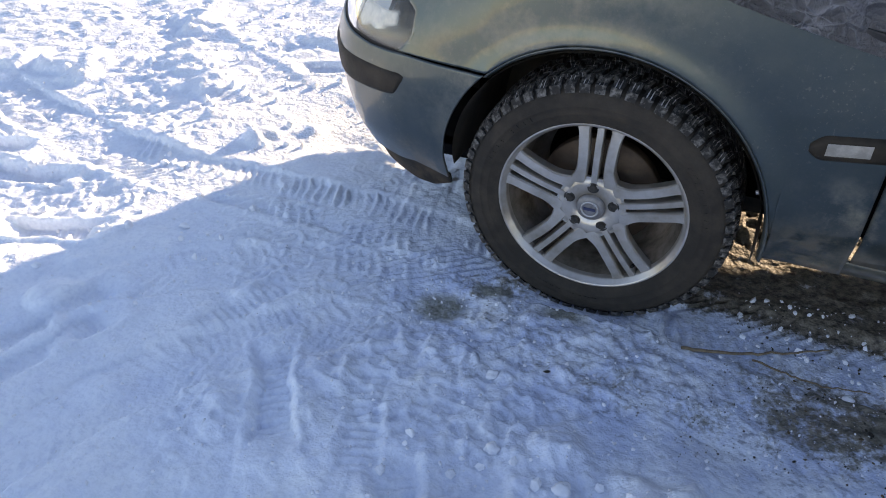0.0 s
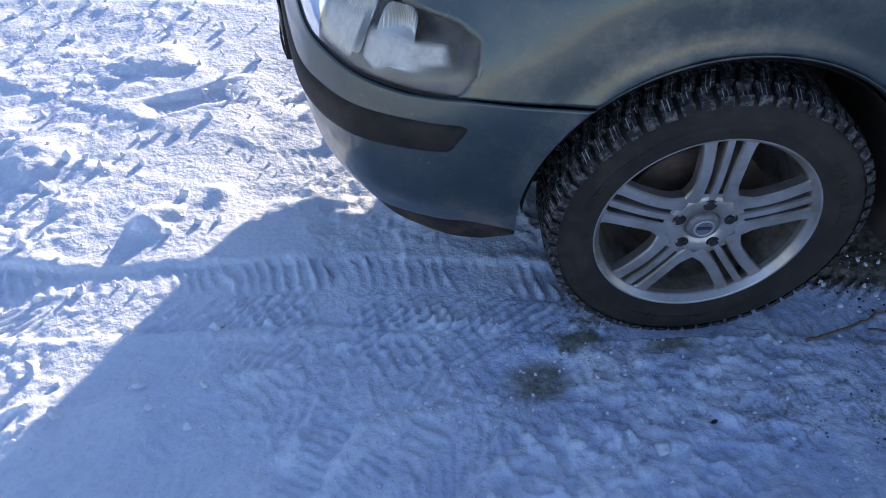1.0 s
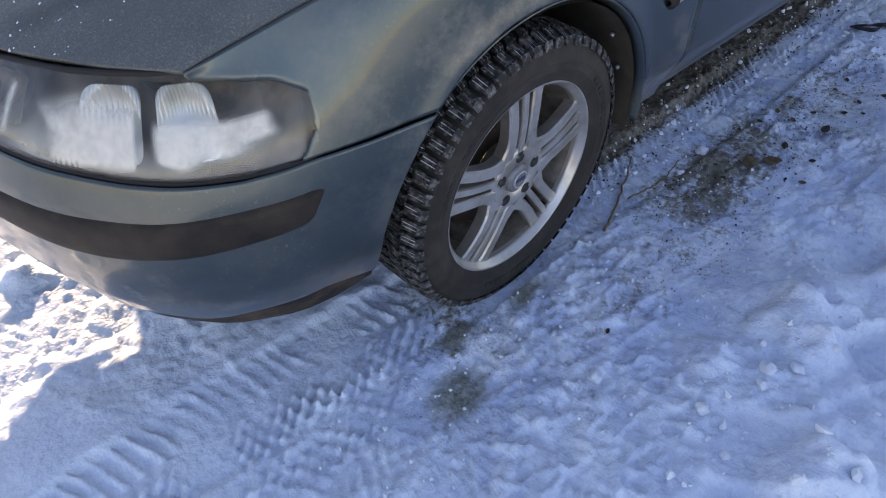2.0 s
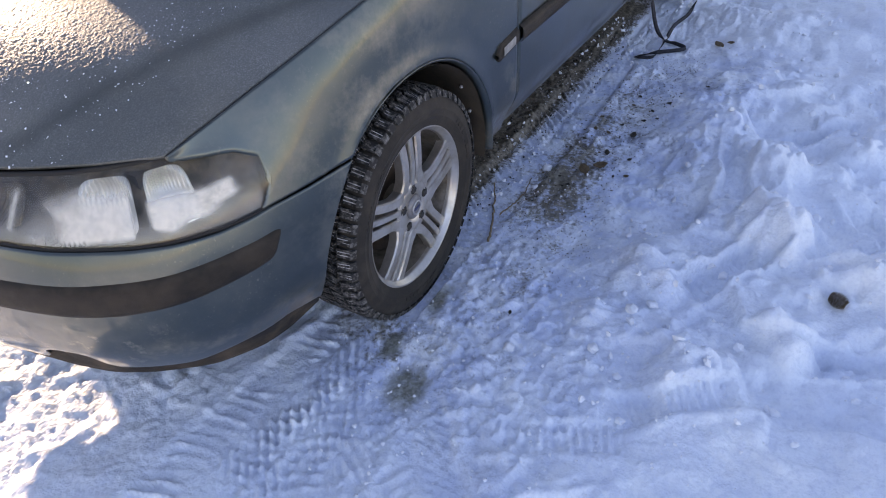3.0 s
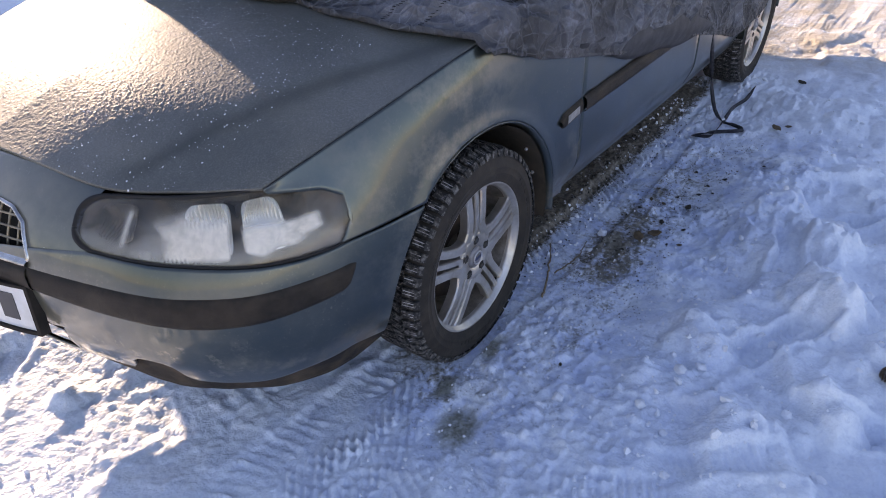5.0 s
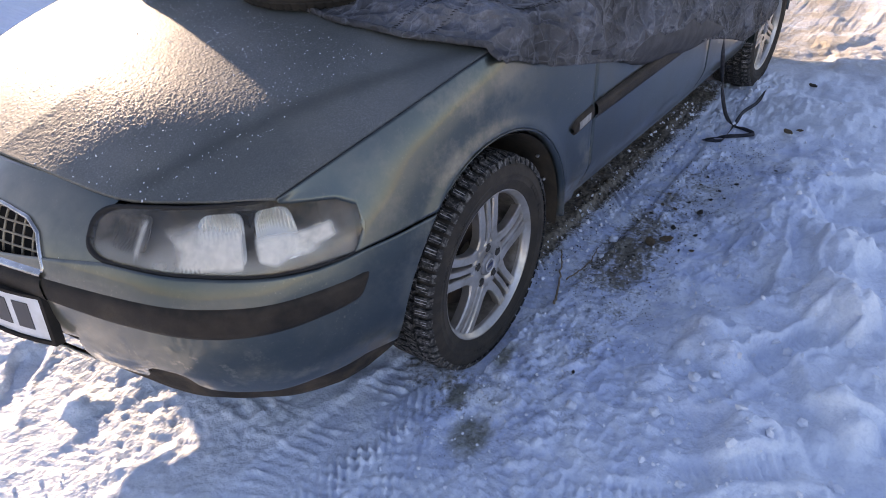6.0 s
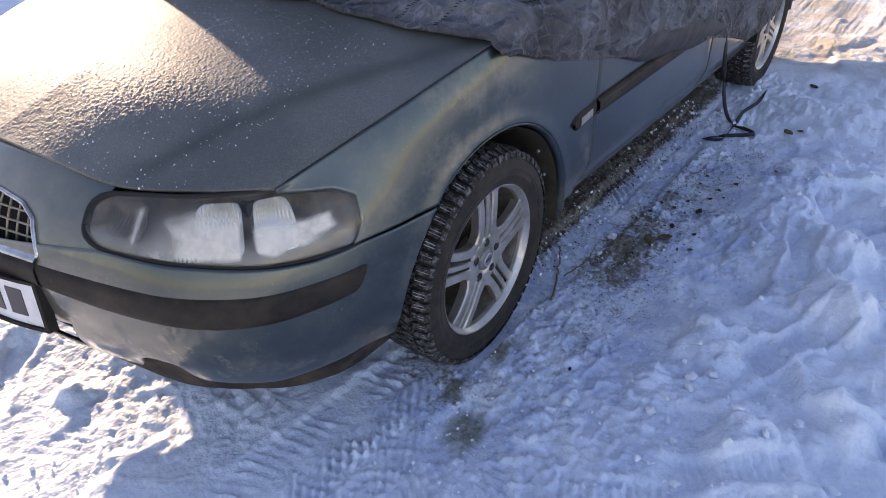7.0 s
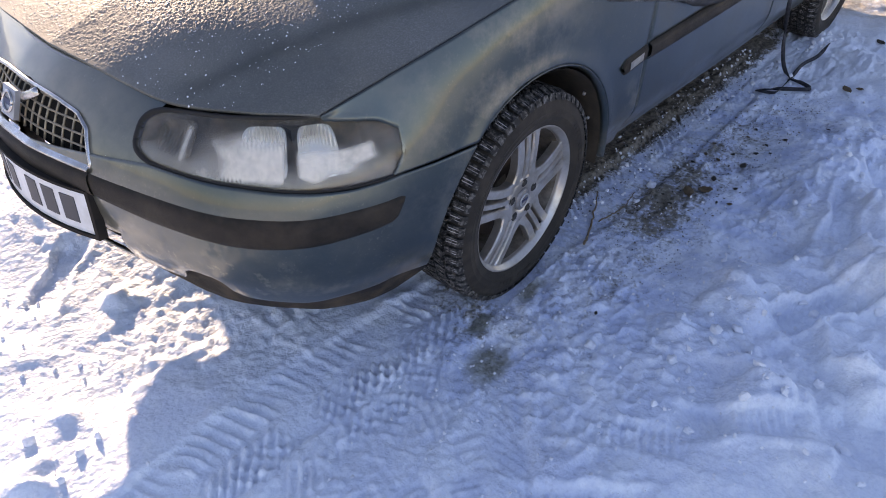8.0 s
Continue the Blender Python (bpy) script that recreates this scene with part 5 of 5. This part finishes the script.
cn, cm = 300, 300
rows = []
for x in np.r_[np.linspace(-0.03, -0.9, cn // 2, endpoint=False), np.linspace(-0.9, -3.72, cn // 2)]:
    top = np.interp(x, ROOF_X, ROOF_Z) + 0.015
    top = np.where(x > -0.14, 0.935 + 0.06 * (0.03 - x), top)
    sh = 0.875 if x > -0.3 else 0.905
    belt = np.interp(x, [-0.6, -0.3, 0.0], [0.97, 0.962, 0.91])
    hem = min(cover_hem(x), belt - 0.006)
    side = side_y(x)
    ctrl = [(0, top), (0.30, top - 0.004 - 0.010 * (x < -0.3)), (0.55, top - 0.025 - 0.02 * (x < -0.5)), (0.72, belt + (top - belt) * 0.45), (side - 0.05, belt + 0.004), (side + 0.012, belt - 0.04), (side + 0.022, (belt + hem) / 2 - 0.02), (side + 0.030, hem)]
    if belt - hem < 0.1:
        ctrl = ctrl[:5] + [(side - 0.02, belt - 0.012), (side + 0.010, hem)]
    half = spline(ctrl, cm // 2)
    row = [(x, -y, z) for y, z in half[::-1]] + [(x, y, z) for y, z in half[1:]]
    rows.append(row)
cov = np.array(rows)
shift = cover_front(cov[..., 1]) + 0.03
depth_in = np.clip(1 - (-0.03 - cov[..., 0]) / 0.6, 0, 1) ** 2
cov[..., 0] += shift * depth_in
ha, hb = np.clip((0.782 - cov[..., 0]) / 1.082, 0, 1), np.clip(abs(cov[..., 1]) / 0.855, 0, 1)
rest = hood_point(ha, hb)[..., 2] + 0.012
flat_on = (cov[..., 0] > -0.30) & (abs(cov[..., 1]) < 0.85)
cov[..., 2] = np.where(flat_on, np.maximum(rest, rest + (cov[..., 2] - rest) * step(-cov[..., 0], 0.1, 0.30)), cov[..., 2])
# unseen far side of the cover, raised to cast the hood's shadow line
shade_bunch = (1 - step(0.948 * cov[..., 0] - 0.318 * cov[..., 1], 0.165, 0.205)) * step(-cov[..., 1], 0.17, 0.30) * (1 - step(-cov[..., 1], 0.70, 0.80)) * (1 - step(-cov[..., 0], 0.35, 0.6))
cov[..., 2] += shade_bunch * np.maximum(0, 1.16 - cov[..., 2])
run = np.cumsum(np.r_[np.zeros((1, cov.shape[1])), np.linalg.norm(np.diff(cov, axis=0), axis=2)], 0)
arcl = np.cumsum(np.c_[np.zeros(len(cov)), np.linalg.norm(np.diff(cov, axis=1), axis=2)], 1)
wu, wv = run + 0.05 * field(run, arcl, 0.2, 36), arcl + 0.05 * field(run, arcl, 0.2, 37)
wr = 0.040 * (1 - abs(field(wu, wv, 0.30, 31))) ** 3 + 0.024 * (1 - abs(field(wu + 0.5 * wv, wv, 0.16, 32))) ** 4 + 0.008 * (1 - abs(field(wu, wv - 0.4 * wu, 0.07, 33))) ** 4 + 0.0015 * field(run, arcl, 0.03, 34)
calm = (0.12 + 0.88 * step(run, 0.0, 0.11)) * (0.2 + 0.8 * step(np.minimum(arcl, arcl[:, -1:] - arcl), 0.0, 0.09))
wr = wr * calm
tx, ty = np.gradient(cov, axis=0), np.gradient(cov, axis=1)
nn = np.cross(tx, ty)
nn /= np.linalg.norm(nn, axis=2)[..., None] + 1e-9
nn *= np.where(nn[len(nn) // 2, nn.shape[1] // 2, 2] > 0, 1, -1)
hang = np.clip((0.93 - cov[..., 2]) / 0.3, 0, 1)
folds = 0.022 * hang * step(-cov[..., 0], 1.3, 1.7) * np.sin(run * 14 + 3 * field(run, arcl, 0.5, 35))
cov = cov + nn * (wr + folds - 0.006)[..., None]
sheet_cover = part("car_cover", sheet(cov, flip=True), COVER, None, "wrinkled grey fabric car cover, damp and rimed, over the car")
thick(tagged(sheet_cover, category="car cover"), 0.004, 0.0)
part("hem", tube(cov[0, 2:-2], 0.009, 8), COVER, sheet_cover, "rolled front hem")
part("hem", tube(cov[:, -1], 0.006, 8), COVER, sheet_cover, "rolled side hem")
for y0 in (0.60, 0.70):       # stitched seams that run up from the front hem
    j = int(np.argmin(abs(cov[2, :, 1] - y0)))
    pts = np.array([cov[i, min(cov.shape[1] - 1, j + i // 4)] + nn[i, j] * 0.004 for i in range(0, 52)])
    stitch = []
    for i in range(len(pts) - 1):
        across = np.cross(pts[i + 1] - pts[i], nn[i, j])
        across /= np.linalg.norm(across) + 1e-9
        mid_p = (pts[i] + pts[i + 1]) / 2
        stitch.append(tube([mid_p - across * 0.005, mid_p + across * 0.005 + (pts[i + 1] - pts[i]) * 0.5], 0.0010, 5))
    part("seam", joined(stitch), SEAL, sheet_cover, "dark zigzag stitches")
lin_x = np.linspace(-0.42, -1.72, 60)
sag = np.sin(np.pi * np.linspace(0, 1, 60)) ** 1.3
lin = np.array([[(x, side_y(x) + 0.036 + 0.022 * k * math.sin(math.pi * t) - 0.02 * t, cover_hem(x) + 0.035 + 0.07 * k - t * (0.02 + 0.13 * k)) for t in np.linspace(0, 1, 9)] for x, k in zip(lin_x, sag)])
lin[..., 2] += 0.006 * field(lin[..., 0], lin[..., 2] * 3, 0.15, 61)
thick(part("lining", sheet(lin), LINING, sheet_cover, "dark sagging lower edge of the cover"), 0.003)
rime_amount = np.clip((wr - 0.012) / 0.03 + 0.9 * np.exp(-run / 0.14), 0, 1)
sheet_cover.data.attributes.new("ridge", "FLOAT", "POINT").data.foreach_set("value", rime_amount.ravel().astype(np.float32))

# ---- loose tyre on the sheet ----
spare = part("loose_tyre", lathe([(0.205, -0.08), (0.20, -0.09), (0.215, -0.10), (0.25, -0.104), (0.28, -0.10), (0.296, -0.09), (0.303, -0.075), (0.306, 0.0), (0.303, 0.075), (0.296, 0.09), (0.28, 0.10), (0.25, 0.104), (0.215, 0.10), (0.20, 0.09), (0.205, 0.08), (0.245, 0.06), (0.28, 0.0), (0.245, -0.06), (0.205, -0.08)], 90), RUBBER, None, "worn black tyre lying on the car cover")
tagged(spare, category="tyre")
grooves = []
for y in (-0.055, -0.02, 0.02, 0.055):
    grooves.append(lathe([(0.306, y - 0.014), (0.3085, y - 0.012), (0.3085, y + 0.012), (0.306, y + 0.014)], 90))
for k in range(80):
    a0, a1 = 2 * math.pi * k / 80, 2 * math.pi * (k + 0.8) / 80
    for sg in (-1, 1):
        v = [(r * math.cos(a), sg * y, r * math.sin(a)) for r, y in ((0.304, 0.072), (0.307, 0.076), (0.297, 0.096), (0.290, 0.094)) for a in (a0, a1)]
        grooves.append((v, [(0, 1, 3, 2), (2, 3, 5, 4), (4, 5, 7, 6)]))
part("loose_tread", joined(grooves), RUBBER, spare, smooth=False)
spare.matrix_world = pose(-0.22, 0.17, 1.062, 0, 5, 0) @ pose(0, 0, 0, 90, 0, 0)


# ---- strap from the sheet to the snow ----
def band(path, width, flat_up, thickness=0.0025):
    p = np.array(path)
    t = np.gradient(p, axis=0)
    t /= np.linalg.norm(t, axis=1)[:, None] + 1e-9
    up = np.array(flat_up, float)
    up = up if up.ndim == 2 else np.broadcast_to(up, p.shape)
    side = np.cross(t, up)
    side /= np.linalg.norm(side, axis=1)[:, None] + 1e-9
    nrm = np.cross(side, t)
    ring = np.stack([p + side * width / 2 + nrm * thickness / 2, p - side * width / 2 + nrm * thickness / 2, p - side * width / 2 - nrm * thickness / 2, p + side * width / 2 - nrm * thickness / 2], 1)
    v, n = ring.reshape(-1, 3), len(p)
    f = [(i * 4 + j, i * 4 + (j + 1) % 4, (i + 1) * 4 + (j + 1) % 4, (i + 1) * 4 + j) for i in range(n - 1) for j in range(4)]
    return v, f + [(3, 2, 1, 0), tuple((n - 1) * 4 + j for j in range(4))]


def lay(pts, lift):
    return [(x, y, ground_at(x, y) + lift if z is None else z) for x, y, z in pts]


strap_path = spline(lay([(-1.66, 0.935, 0.53), (-1.72, 0.93, 0.42), (-1.80, 0.93, 0.27), (-1.90, 0.94, 0.12), (-2.00, 0.96, None), (-1.97, 1.02, None), (-1.93, 1.075, None), (-1.885, 1.06, None), (-1.83, 0.97, None), (-1.775, 0.90, None), (-1.755, 0.925, None), (-1.775, 0.975, None), (-1.86, 0.975, None), (-2.0, 0.965, None), (-2.18, 0.955, None), (-2.34, 0.975, None), (-2.52, 0.965, None)], 0.014), 160)
tw = np.linspace(0, 1, 160)
ups = np.stack([np.sin(tw * 19) * 0.9, np.cos(tw * 15) * 0.7, 0.35 + 0 * tw], 1)
strap = part("strap", band(strap_path, 0.017, ups), STRAP, None, "black webbing strap hanging from the cover and lying on the snow")
tagged(strap, category="strap")

# ---- twig, cone, leaves, crumbs ----
def twig(pts, r, label):
    p = spline(lay(pts, 0.008), 24)
    rng2 = np.random.default_rng(int(abs(pts[0][0]) * 1000))
    p[:, 1] += 0.002 * rng2.standard_normal(24)
    return tagged(part("twig", tube(p, np.linspace(r, r * 0.5, 24), 7), WOOD, None, label), category="twig")


twig([(-0.267, 0.935, None), (-0.40, 0.885, None), (-0.575, 0.80, None)], 0.0042, "thin brown twig lying on the packed snow")
twig([(-0.42, 0.90, None), (-0.55, 0.915, None), (-0.66, 0.90, None)], 0.0028, "short brown twig lying beside another twig")

cone_at = (-0.374, 1.883)
scales = []
for k in range(60):
    t, a = k / 60, k * 2.4
    r = 0.015 * math.sin(math.pi * (0.12 + 0.80 * t)) ** 0.8
    x = -0.022 + 0.044 * t
    c = np.array([x, r * math.cos(a), r * math.sin(a)])
    o = np.array([0.35, math.cos(a), math.sin(a)])
    o /= np.linalg.norm(o)
    w = np.array([0, -math.sin(a), math.cos(a)])
    scales.append(([c * (1, 0.5, 0.5) - w * 0.003, c * (1, 0.5, 0.5) + w * 0.003, c + o * 0.004 + w * 0.0055, c + o * 0.007, c + o * 0.004 - w * 0.0055], [(0, 1, 2, 3, 4)]))
cone = thick(part("pine_cone", joined(scales), LEAF, None, "small dark brown pine cone on the snow", smooth=False), 0.0015)
tagged(cone, category="pine cone")
cone.matrix_world = pose(cone_at[0], cone_at[1], ground_at(*cone_at) + 0.014, 0, 10, 70)


def leaf(x, y, size, turn, material=LEAF):
    n = 9
    v = []
    for i in range(n):
        t = i / (n - 1)
        w = size * 0.32 * math.sin(math.pi * min(0.98, t + 0.02)) ** 0.7
        for q in (-1, 0, 1):
            v.append((size * (t - 0.5), q * w, 0.14 * size * (abs(q) * 0.8 + (t - 0.5) ** 2 * 2) + 0.02 * size * math.sin(i * 2.1 + q)))
    f = [(i * 3 + q, (i + 1) * 3 + q, (i + 1) * 3 + q + 1, i * 3 + q + 1) for i in range(n - 1) for q in range(2)]
    ob = thick(part("leaf", (v, f), material, None, "dry brown leaf on dirty snow"), 0.0008)
    tagged(ob, category="leaf", group="leaves beside the car")
    ob.matrix_world = pose(x, y, ground_at(x, y) + 0.004, 12 * math.sin(turn), 9 * math.cos(turn), math.degrees(turn))
    return ob


r3 = np.random.default_rng(11)
leaf(-0.77, 1.05, 0.055, 0.6)
leaf(-0.82, 1.09, 0.05, 2.2)
for _ in range(70):
    leaf(-0.50 - 1.1 * r3.random(), 0.90 + 0.30 * r3.random(), 0.006 + 0.016 * r3.random() ** 3, 6 * r3.random(), LEAF if r3.random() < 0.6 else DIRT)
for x, y, size in ((-1.07, 1.124, 0.035), (-0.92, 1.078, 0.028), (-1.33, 1.177, 0.022), (-2.77, 1.15, 0.05), (-1.5, 1.28, 0.015)):
    leaf(x, y, size, 3 * x, DIRT)
leaf(-1.99, 1.21, 0.05, 1.0)
leaf(-2.04, 1.25, 0.03, 2.0)
leaf(-0.01, 1.138, 0.014, 0.4, DIRT)


def crumb(size, seed, detail=1):
    bm = bmesh.new()
    bmesh.ops.create_icosphere(bm, subdivisions=detail, radius=size)
    r = random.Random(seed)
    for v in bm.verts:
        v.co *= 0.85 + 0.45 * noise.noise(v.co / size * 1.3 + Vector((seed * 7.1, 0, 0))) + (0.3 if detail == 1 else 0.12) * (r.random() - 0.5)
        v.co.z *= 0.7
    me = bpy.data.meshes.new("crumb")
    bm.to_mesh(me)
    bm.free()
    return me


def scatter(name, spots, material, label, category, seed=0):
    """Many loose bits as one object."""
    r = random.Random(seed)
    shapes = []
    for k in range(6):
        me = crumb(1.0, k + seed)
        shapes.append((np.array([v.co[:] for v in me.vertices]), [tuple(p.vertices) for p in me.polygons]))
        bpy.data.meshes.remove(me)
    pieces = []
    for x, y, z, s in spots:
        v, f = shapes[r.randrange(6)]
        m = np.array(Euler((r.random() * 6, r.random() * 6, r.random() * 6)).to_matrix())
        pieces.append((v @ m.T * s + (x, y, z), f))
    ob = part(name, joined(pieces), material, None, label, smooth=False)
    return tagged(ob, category=category, kind="stuff")


def on_snow(n, x0, x1, y0, y1, s0, s1, power=2.0):
    out = []
    for _ in range(n):
        x, y = x0 + (x1 - x0) * r3.random(), y0 + (y1 - y0) * r3.random()
        s = s0 + (s1 - s0) * r3.random() ** power
        out.append((x, y, ground_at(x, y) + 0.35 * s, s))
    return out


scatter("snow_crumbs", on_snow(1500, -0.7, 1.2, 0.85, 1.8, 0.001, 0.0065, 3) + on_snow(500, 1.0, 2.6, -1.2, 1.5, 0.004, 0.022, 3) + on_snow(420, -2.0, -0.3, 0.84, 1.4, 0.0012, 0.007, 5) + on_snow(420, -2.2, -0.35, 0.66, 0.86, 0.002, 0.012, 4) + on_snow(130, -2.75, -1.7, 0.84, 0.99, 0.004, 0.018, 2.5) + on_snow(300, -2.5, 0.2, 1.3, 2.1, 0.004, 0.018, 3), SNOW_BIT, "loose crumbs of snow scattered over the packed snow", "snow crumbs", 3)
scatter("dirt_crumbs", on_snow(1900, -1.9, -0.3, 0.93, 1.2, 0.0007, 0.0034, 4) + on_snow(700, -2.0, -0.35, 0.66, 0.85, 0.001, 0.005, 3) + on_snow(40, -0.05, 0.06, 1.11, 1.24, 0.0008, 0.0022, 3) + on_snow(90, -0.40, -0.14, 1.08, 1.26, 0.0008, 0.0026, 3) + on_snow(40, 0.15, 0.42, 0.88, 1.06, 0.001, 0.003, 3), DIRT, "dark grit and bark crumbs on dirty snow", "grit", 8)


def clod(x, y, size, seed):
    ob = new("snow_clod", crumb(size, seed, 3))
    for p in ob.data.polygons:
        p.use_smooth = True
    ob.data.materials.append(SNOW_BIT)
    ob.matrix_world = pose(x, y, ground_at(x, y) + size * 0.35, 0, 0, seed * 40)
    return tagged(ob, "white clod of snow on packed snow", "snow clod", "clods of snow")


for k, (x, y, s) in enumerate([(0.103, 1.19, 0.016), (0.02, 1.386, 0.017), (-0.14, 1.43, 0.02), (-0.19, 1.47, 0.016), (-0.62, 0.93, 0.012), (0.20, 1.52, 0.012), (-0.75, 0.92, 0.018)]):
    clod(x, y, s, k)

# ---- ice grains on the hood ----
grains = []
for _ in range(4200):
    a, b = r3.random() ** 0.9, -0.9 + 1.65 * r3.random() ** 1.25
    p = hood_point(a, abs(b))
    if p[0] < 0.08:
        continue
    size = 0.0011 + 0.0032 * r3.random() ** 1.8
    grains.append((p[0], p[1] * np.sign(b), p[2] - 0.5 * size, size))
for _ in range(9000):
    a, b = 0.12 + 0.75 * r3.random(), 0.45 - 1.2 * r3.random() ** 0.8
    p = hood_point(a, abs(b))
    if p[0] > 0.10:
        size = 0.0006 + 0.0010 * r3.random() ** 2
        grains.append((p[0], p[1] * np.sign(b), p[2] - 0.55 * size, size))
for _ in range(170):
    u, z = 0.25 + 0.6 * r3.random(), 0.569 + 0.045 * r3.random() ** 2.5
    size = 0.0007 + 0.0022 * r3.random() ** 3
    p = front(u, z, 0.001)
    grains.append((p[0], p[1], p[2], size))
scatter("ice_grains", grains, RIME, "tiny frozen grains sprinkled on the hood and bumper", "ice grains", 12)
